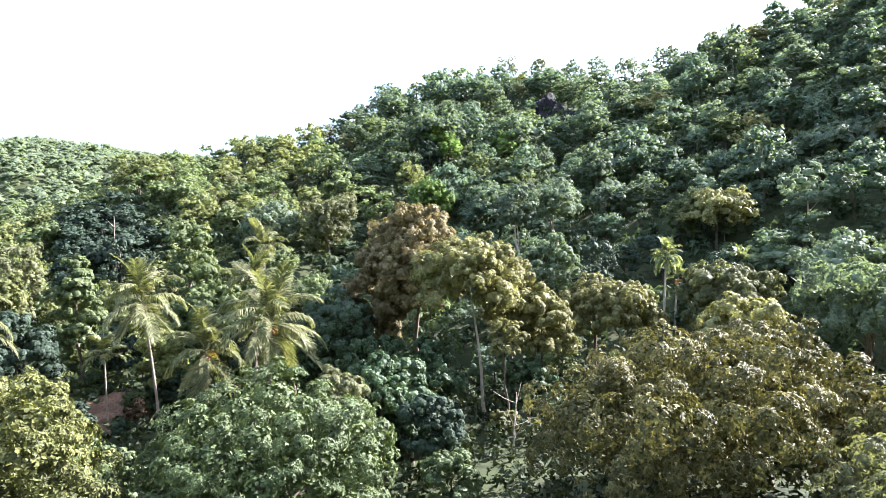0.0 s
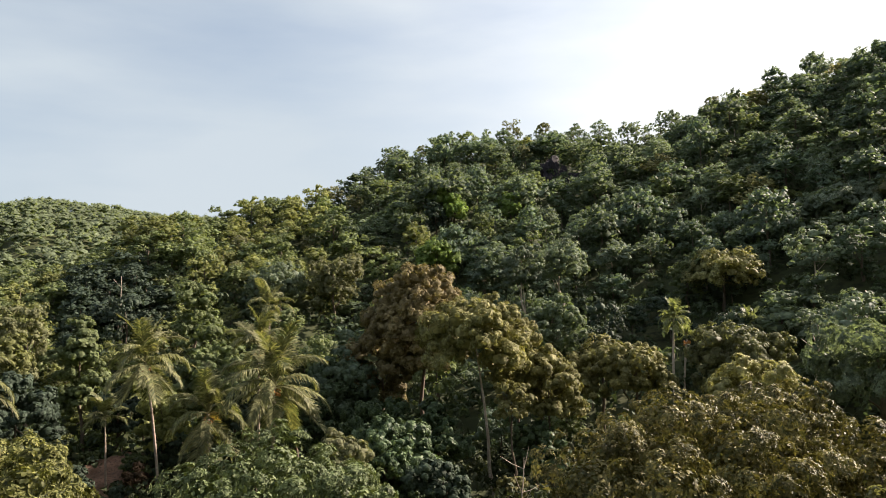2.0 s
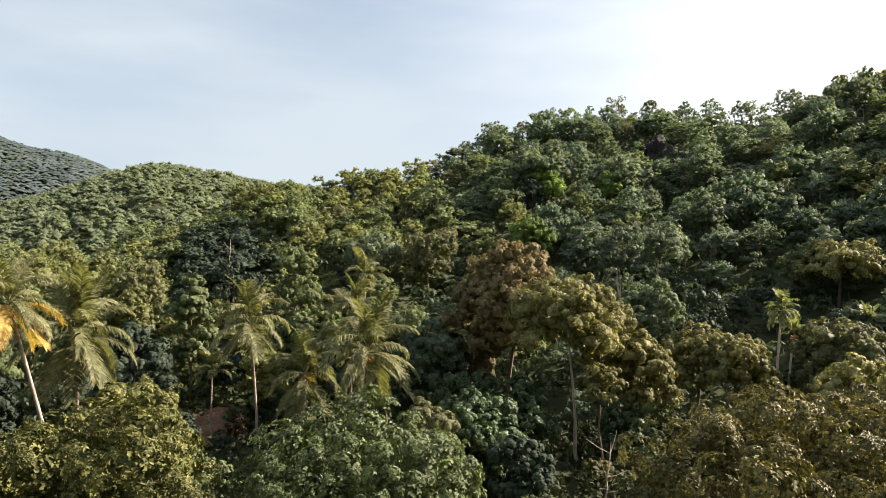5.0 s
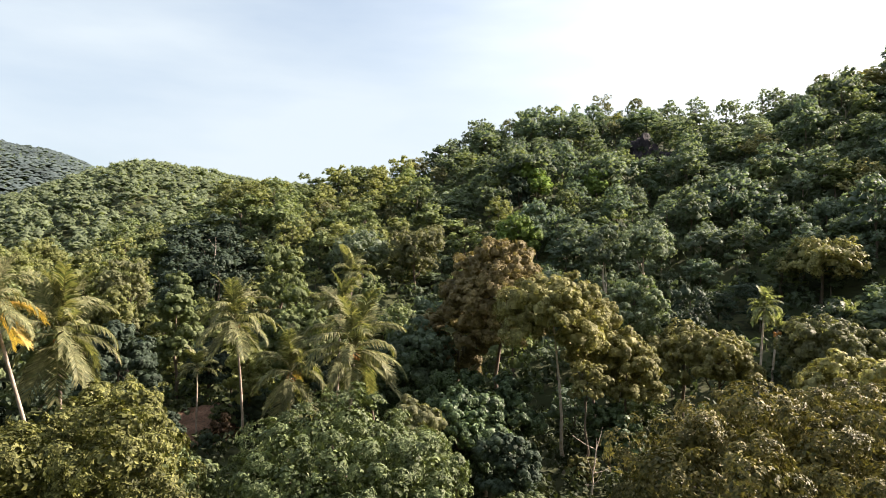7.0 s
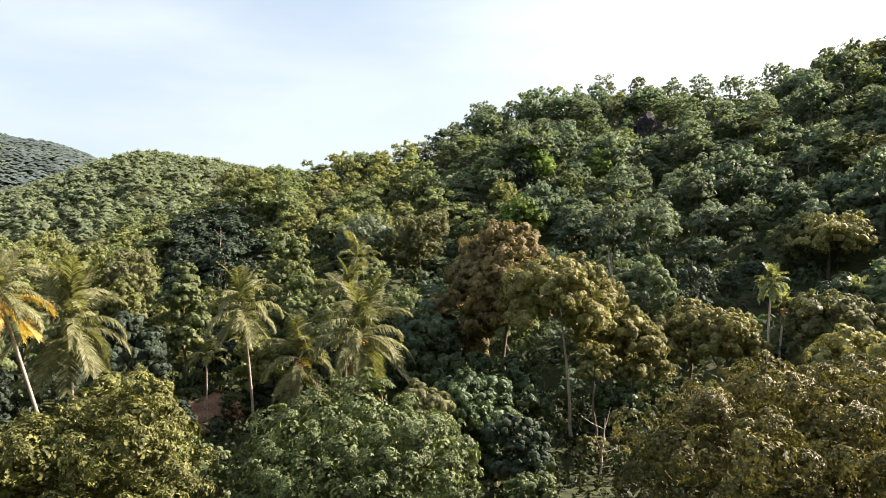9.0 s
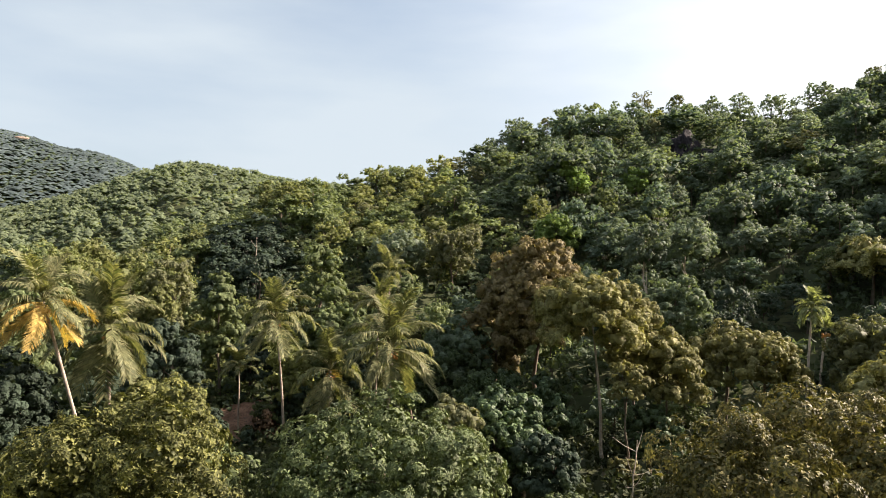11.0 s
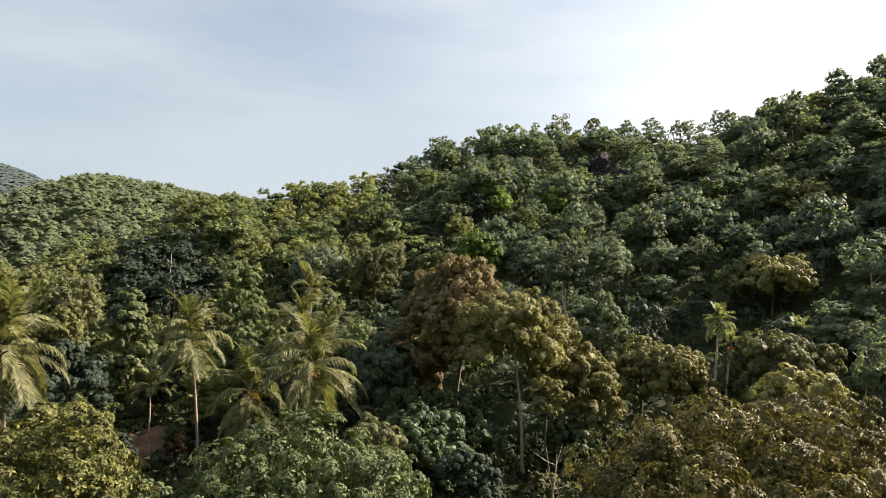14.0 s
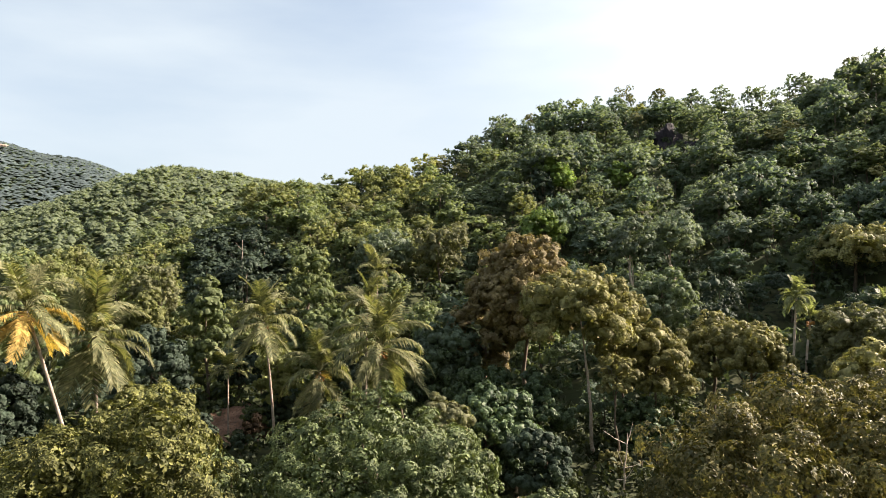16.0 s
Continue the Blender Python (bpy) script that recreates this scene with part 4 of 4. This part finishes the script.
for trial in range(22000):
    az = gf_.uniform(-43, 49)
    top = float(np.interp(az, HILL_AZ, HILL_R))
    near = 72 if az < 2 else 70
    r = math.sqrt(gf_.uniform(near ** 2, (top + 12) ** 2))
    x, y = spot(az, r)
    if (az < -34.4 and 80 < r < 122) or (21 < az < 30 and r < 84) or (abs(az - ROCK_AZ) < 2.1 and -24 < r - ROCK_R < 5):
        continue
    if any(0 < q - r < 9 and abs(math.radians(az - p)) * r < w * 0.5 + 1.2 for p, q, w in SINGLES if q > 70):
        continue
    gap = (3.2 if az < 0 else 3.5) + 0.0085 * r
    if any((x - a) ** 2 + (y - b) ** 2 < gap * gap for a, b in placed):
        continue
    edge = r > top - 7
    placed.append((x, y))
    if edge and az > -0.5:
        continue
    n1 = noise.noise(Vector((x * 0.03, y * 0.03, 3.0)))
    n2 = gf_.random()
    if edge and az > -1:
        kind = "ridge" if n2 < 0.6 else "grey" if n2 < 0.8 else "green"
    elif az < -2:
        kind = "lime" if n2 < 0.6 + n1 else "green" if n2 < 0.86 else "olive" if n2 < 0.92 else "vine"
    elif az < 16:
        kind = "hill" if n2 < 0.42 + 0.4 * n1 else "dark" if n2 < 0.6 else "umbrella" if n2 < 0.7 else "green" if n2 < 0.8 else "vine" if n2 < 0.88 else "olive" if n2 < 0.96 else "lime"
    else:
        # paler, bluer leaf kinds carry the haze over this slope
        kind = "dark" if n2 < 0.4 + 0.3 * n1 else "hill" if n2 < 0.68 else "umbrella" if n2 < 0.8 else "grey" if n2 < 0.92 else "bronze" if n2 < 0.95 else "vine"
    # gully and grove shade comes from trees with darkened leaves
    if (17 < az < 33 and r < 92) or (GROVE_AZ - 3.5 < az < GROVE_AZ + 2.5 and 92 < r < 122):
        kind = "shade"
    sc = gf_.uniform(0.82, 1.05) if az < 0 and r > top - 26 else gf_.choice([gf_.uniform(0.6, 0.85), gf_.uniform(0.85, 1.15)]) * (0.68 if edge and az > -1 else 1.0)
    plant(kind, az, r, sc, gf_.uniform(0, 6.28), even=edge or (az < 0 and r > top - 26))


# the row of open crowns along the ridge
for back in (-6.0, -1.5):
    for step in np.arange(0.4, 49, 0.95):
        az = step + gf_.normal(0, 0.3)
        kind = "ridge" if gf_.random() < 0.85 else "olive"
        plant(kind, az, float(np.interp(az, HILL_AZ, HILL_R)) + back + gf_.uniform(-1.5, 1.5), gf_.uniform(0.7, 1.15) * (1.0 if kind == "ridge" else 0.6), gf_.uniform(0, 6.28))

# taller open crowns that stand out against the sky
for az, el, wide, seed in ((14.04, 14.50, 7.0, 120), (21.41, 13.96, 6.5, 121), (8.70, 13.69, 6.0, 122), (16.71, 14.13, 5.0, 123), (19.30, 13.67, 4.5, 124), (3.42, 12.59, 5.5, 125), (6.31, 12.71, 5.0, 126), (23.64, 13.44, 5.5, 127), (27.15, 13.97, 5.5, 128), (30.27, 14.72, 6.0, 129)):
    single_tree("ridge_tree", az, el, float(np.interp(az, HILL_AZ, HILL_R)) - 4, wide, "tall open-crowned tree standing out on the ridge", "grey" if seed % 3 else "olive", 0.66, 16, 900, 0.62, 0.55, 0.14, seed=seed, lobe=0.24, limbs=8, fork=0.4, inner=False, group="trees along the ridge")

# lower trees in the gully, between the tall ones
low_placed = []
for trial in range(5000):
    az, r = gf_.uniform(-42, 47), gf_.uniform(52, 73)
    x, y = spot(az, r)
    if any((x - a) ** 2 + (y - b) ** 2 < 33 for a, b in low_placed) or r < 59 or 21 < az < 32 or math.hypot(x - SOIL_AT[0], y - SOIL_AT[1]) < 8 or (abs(az - SOIL_AZ) < 3.6 and r < 66):
        continue
    low_placed.append((x, y))
    n2 = gf_.random()
    plant("dark" if n2 < 0.5 else "vine" if n2 < 0.75 else "green", az, r, gf_.uniform(0.5, 0.75), gf_.uniform(0, 6.28))


# drop the models that no place called for
for sets in KINDS.values():
    for root, used in sets[0] + sets[1]:
        if not used:
            for ob in [*root.children, root]:
                bpy.data.objects.remove(ob)


def woods(name, az0, az1, r0, r1, gap, R, leaf, per, seed, label, mat, low=0.0, clear=(0.0, 0.0, 0.0), lobes=5, tall=1.0, fine=0.5, squash=0.85, heart=0.7, cap=True):
    """Woods in one mesh: crowns of several rounded clumps, with loose leaf sprays, over the ground."""
    g = np.random.default_rng(seed)
    az, r = [], []
    rr = r0
    while rr < r1:
        steps = max(1, int(math.radians(az1 - az0) * rr / gap))
        az.append(az0 + (az1 - az0) * (np.arange(steps) + g.uniform(0, 1) + g.normal(0, 0.3, steps)) / steps)
        r.append(rr + g.normal(0, 0.4 * gap, steps))
        rr += gap * 0.9
    az, r = np.concatenate(az), np.concatenate(r)
    x, y = r * np.sin(np.radians(az)), r * np.cos(np.radians(az))
    keep = np.hypot(x - clear[0], y - clear[1]) > clear[2]
    az, r, x, y = az[keep], r[keep], x[keep], y[keep]
    n = len(az)
    k = R * g.uniform(0.6, 1.35, n)
    mid = np.stack([x, y, ground(az, r) + low + k * 0.7 * tall * g.uniform(0.8, 1.3, n)], 1)
    d = unit(g.normal(0, 1, (n, lobes, 3)) + np.array([0, 0, 0.6]))
    c = (mid[:, None] + d * k[:, None, None] * np.array([0.75, 0.75, 0.6 * tall]) * g.uniform(0.7, 1.0, (n, lobes, 1))).reshape(-1, 3)
    cr = (k[:, None] * fine * g.uniform(0.6, 1.2, (n, lobes))).ravel()
    v, f = np.zeros((0, 3)), np.zeros((0, 3), int)
    if heart:
        v, f = tufts(g, np.concatenate([mid, c]), np.concatenate([k * heart, cr]), squash, cap)
    if per:
        pick = np.repeat(np.arange(len(c)), max(per // lobes, 1))
        u = unit(g.normal(0, 1, (len(pick), 3)) + np.array([0, 0, 0.5]))
        S = leaf * g.uniform(0.7, 1.2, len(pick))
        lv, lf = leaves(c[pick] + u * cr[pick][:, None] * 0.95, np.cross(u, g.normal(0, 1, u.shape)), u + 0.15 * g.normal(0, 1, u.shape), S, S * 0.85, None)
        v, f = np.concatenate([v, lv]), np.concatenate([f, lf + len(v)])
    ob = new(name, tri_mesh(name, v, f, smooth=True))
    ob.data.materials.append(mat)
    tagged(ob, label, "woods", kind="stuff")


woods("far_woods", -45, -9, 215, 445, 4.7, 2.8, 0.6, 30, 300, "unbroken pale green woods on a far hillside", LEAF["far"], 1.0, lobes=8, tall=1.0, fine=0.36, squash=0.8, heart=0.85)
woods("distant_woods", -43, -21, 650, 985, 4.6, 3.6, 1.3, 0, 301, "woods on a distant mountain, leaves tinted blue-green for haze", LEAF["hazy"], 0.6, lobes=1, tall=0.6, fine=0.6, squash=0.5, heart=1.25)
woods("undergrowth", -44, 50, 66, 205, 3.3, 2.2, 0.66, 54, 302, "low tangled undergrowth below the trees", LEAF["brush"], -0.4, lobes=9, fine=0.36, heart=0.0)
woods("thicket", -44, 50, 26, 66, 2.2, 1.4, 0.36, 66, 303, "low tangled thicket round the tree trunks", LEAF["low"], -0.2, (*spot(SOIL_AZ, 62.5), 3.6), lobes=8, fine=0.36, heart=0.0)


# ---- the bare rock below the ridge ----
def rock_face(az, r, wide, high, seed):
    bm = bmesh.new()
    bmesh.ops.create_icosphere(bm, subdivisions=4, radius=1.0)
    for v in bm.verts:
        p = v.co.copy()
        crag = 0.3 * noise.noise(p * 1.7 + Vector((seed, 0, 0))) + 0.14 * noise.noise(p * 4.5) + 0.05 * abs(noise.noise(Vector((p.x * 7, p.y * 7, p.z * 1.5))))
        v.co = Vector((p.x * wide / 2, p.y * 2.6, p.z * high / 2)) * (1 + crag)
    mesh = bpy.data.meshes.new("rock_face")
    bm.to_mesh(mesh)
    bm.free()
    x, y = spot(az, r)
    ob = new("rock_face", mesh)
    mesh.materials.append(ROCK)
    ob.matrix_world = pose(x, y, gz(az, r) - high * 0.2, -12, 8, 50 - az)
    tagged(ob, "bare dark grey rock face among hillside trees, darkened further for shade", "rock")


rock_face(ROCK_AZ - 0.4, ROCK_R, 11, 13, 3.0)
rock_face(ROCK_AZ + 1.2, ROCK_R - 4, 6.0, 5.0, 8.0)


# ---- bare stems ----
def dead_tree(az, el, r, label, seed, thick=0.07, forks=5, lean=(0.0, 0.0)):
    g = np.random.default_rng(seed)
    x, y = spot(az, r)
    base = gz(az, r)
    H = max(EYE + r * math.tan(radians(el)) - base, 1.5)
    t = thing("dead_tree", x, y, base, label, "dead tree")
    pts = [Vector((lean[0] * s + g.normal(0, 0.06), lean[1] * s + g.normal(0, 0.06), -0.3 + (H + 0.3) * s)) for s in np.linspace(0, 1, 7)]
    part("trunk", tri_mesh("trunk", *tube(pts, [thick * (1.3 - 0.16 * i) for i in range(7)], 6), smooth=True), PALE_BARK, t)
    for i in range(forks):
        a = pts[int(g.integers(2, 6))]
        d = Vector((g.normal(0, 0.8), g.normal(0, 0.5), g.uniform(0.4, 1.0))).normalized() * g.uniform(0.8, 1.9)
        part("branch", tri_mesh("branch", *tube([a, a + d * 0.5 + Vector((0, 0, -0.08)), a + d], [thick * 0.5, thick * 0.35, thick * 0.12], 5), smooth=True), PALE_BARK, t)


dead_tree(13.12, -13.84, 44, "thin bare grey dead sapling in the gully", 1, 0.06, 6, (0.5, 0))
dead_tree(35.60, -3.99, 62, "broken pale dead trunk with a few stubs", 2, 0.16, 3, (1.3, 0))
dead_tree(15.35, -9.37, 52, "thin bare grey stem among vines", 3, 0.06, 2, (0.2, 0))
dead_tree(-18.10, 2.23, 100, "tall bare pale stem in a dark grove", 4, 0.09, 2)


# ---- the white house ----
def box(x0, y0, z0, x1, y1, z1):
    bm = bmesh.new()
    bmesh.ops.create_cube(bm, size=1.0)
    for v in bm.verts:
        v.co = Vector(((x0 + x1) / 2 + v.co.x * (x1 - x0), (y0 + y1) / 2 + v.co.y * (y1 - y0), (z0 + z1) / 2 + v.co.z * (z1 - z0)))
    bmesh.ops.bevel(bm, geom=bm.edges[:], offset=min(0.02, 0.2 * min(x1 - x0, y1 - y0, z1 - z0)), segments=1, affect="EDGES")
    mesh = bpy.data.meshes.new("piece")
    bm.to_mesh(mesh)
    bm.free()
    return mesh


def white_house(az, el, r):
    """x runs to the right along the front, the right end wall stands at x = 0; the terrace lies beyond it."""
    x, y = spot(az, r)
    floor_z = EYE + r * math.tan(radians(el)) - 2.7
    t = thing("house", x, y, floor_z, "white plastered house with a balustraded terrace", "house")
    t.rotation_euler = (0, 0, radians(-az - 8))
    foot = gz(az, r) - floor_z - 1.5
    part("wall", box(-9.5, 0, 0, -0.5, 7, 3.0), PLASTER, t)
    part("foundation", box(-10.6, -0.1, foot, 2.9, 7.1, 0), ROOFING, t, "grey rendered foundation")
    gable = [(-9.5, 0, 2.98), (-0.5, 0, 2.98), (-5, 0, 4.75), (-9.5, 7, 2.98), (-0.5, 7, 2.98), (-5, 7, 4.75)]
    part("gable", tri_mesh("gable", gable, [(0, 1, 2), (3, 5, 4), (0, 2, 5), (0, 5, 3), (1, 4, 5), (1, 5, 2)]), PLASTER, t)
    for sd in (-1, 1):
        V = []
        for lift in (0.03, 0.17):
            V += [(-5, -0.5, 4.78 + lift), (-5 + sd * 5.2, -0.5, 2.72 + lift), (-5 + sd * 5.2, 7.5, 2.72 + lift), (-5, 7.5, 4.78 + lift)]
        F = [(0, 2, 1), (0, 3, 2), (4, 5, 6), (4, 6, 7), (0, 1, 5), (0, 5, 4), (1, 2, 6), (1, 6, 5), (2, 3, 7), (2, 7, 6), (3, 0, 4), (3, 4, 7)]
        part("roof", tri_mesh("roof", V, F), ROOFING, t, "pale grey pitched roof")
    for wx in (-4.0, -7.2):
        w = part("window", box(wx, -0.06, 0.9, wx + 1.3, 0.02, 2.3), PLASTER, t)
        part("pane", box(wx + 0.08, -0.075, 0.98, wx + 0.62, -0.055, 2.22), GLASS, w)
        part("pane", box(wx + 0.68, -0.075, 0.98, wx + 1.22, -0.055, 2.22), GLASS, w)
    part("handrail", box(-1.5, -0.08, 0.95, 2.8, 0.08, 1.08), PLASTER, t)
    part("plinth", box(-1.5, -0.1, 0.0, 2.8, 0.1, 0.12), PLASTER, t)
    for i in range(15):
        part("baluster", box(-1.38 + i * 0.28, -0.05, 0.12, -1.28 + i * 0.28, 0.05, 0.95), PLASTER, t)


white_house(-39.3 - 0.5, -0.3 + 0.3, 104)


# ---- bare earth scars high on the distant mountain ----
def scar(az, el, r, wide, high, seed):
    bm = bmesh.new()
    bmesh.ops.create_icosphere(bm, subdivisions=3, radius=1.0)
    for v in bm.verts:
        p = v.co.copy()
        v.co = Vector((p.x * wide / 2, p.y * 1.5, p.z * high / 2)) * (1 + 0.35 * noise.noise(p * 2.2 + Vector((seed, 0, 0))))
    mesh = bpy.data.meshes.new("earth_scar")
    bm.to_mesh(mesh)
    bm.free()
    r = next((q for q in range(560, 1000, 4) if gz(az, q) + 8 > EYE + q * math.tan(radians(el))), r) - 4
    x, y = spot(az, r)
    ob = new("earth_scar", mesh)
    mesh.materials.append(PALE_EARTH)
    ob.matrix_world = pose(x, y, EYE + r * math.tan(radians(el)), -25, 0, -az)
    tagged(ob, "bare reddish earth scar on the wooded mountain", "soil", kind="structure")


scar(-34.84, 8.91, 905, 13, 3.2, 1.0)
scar(-37.59, 8.42, 895, 8, 5, 4.0)
scar(-36.92, 7.03, 830, 13, 2.2, 7.0)
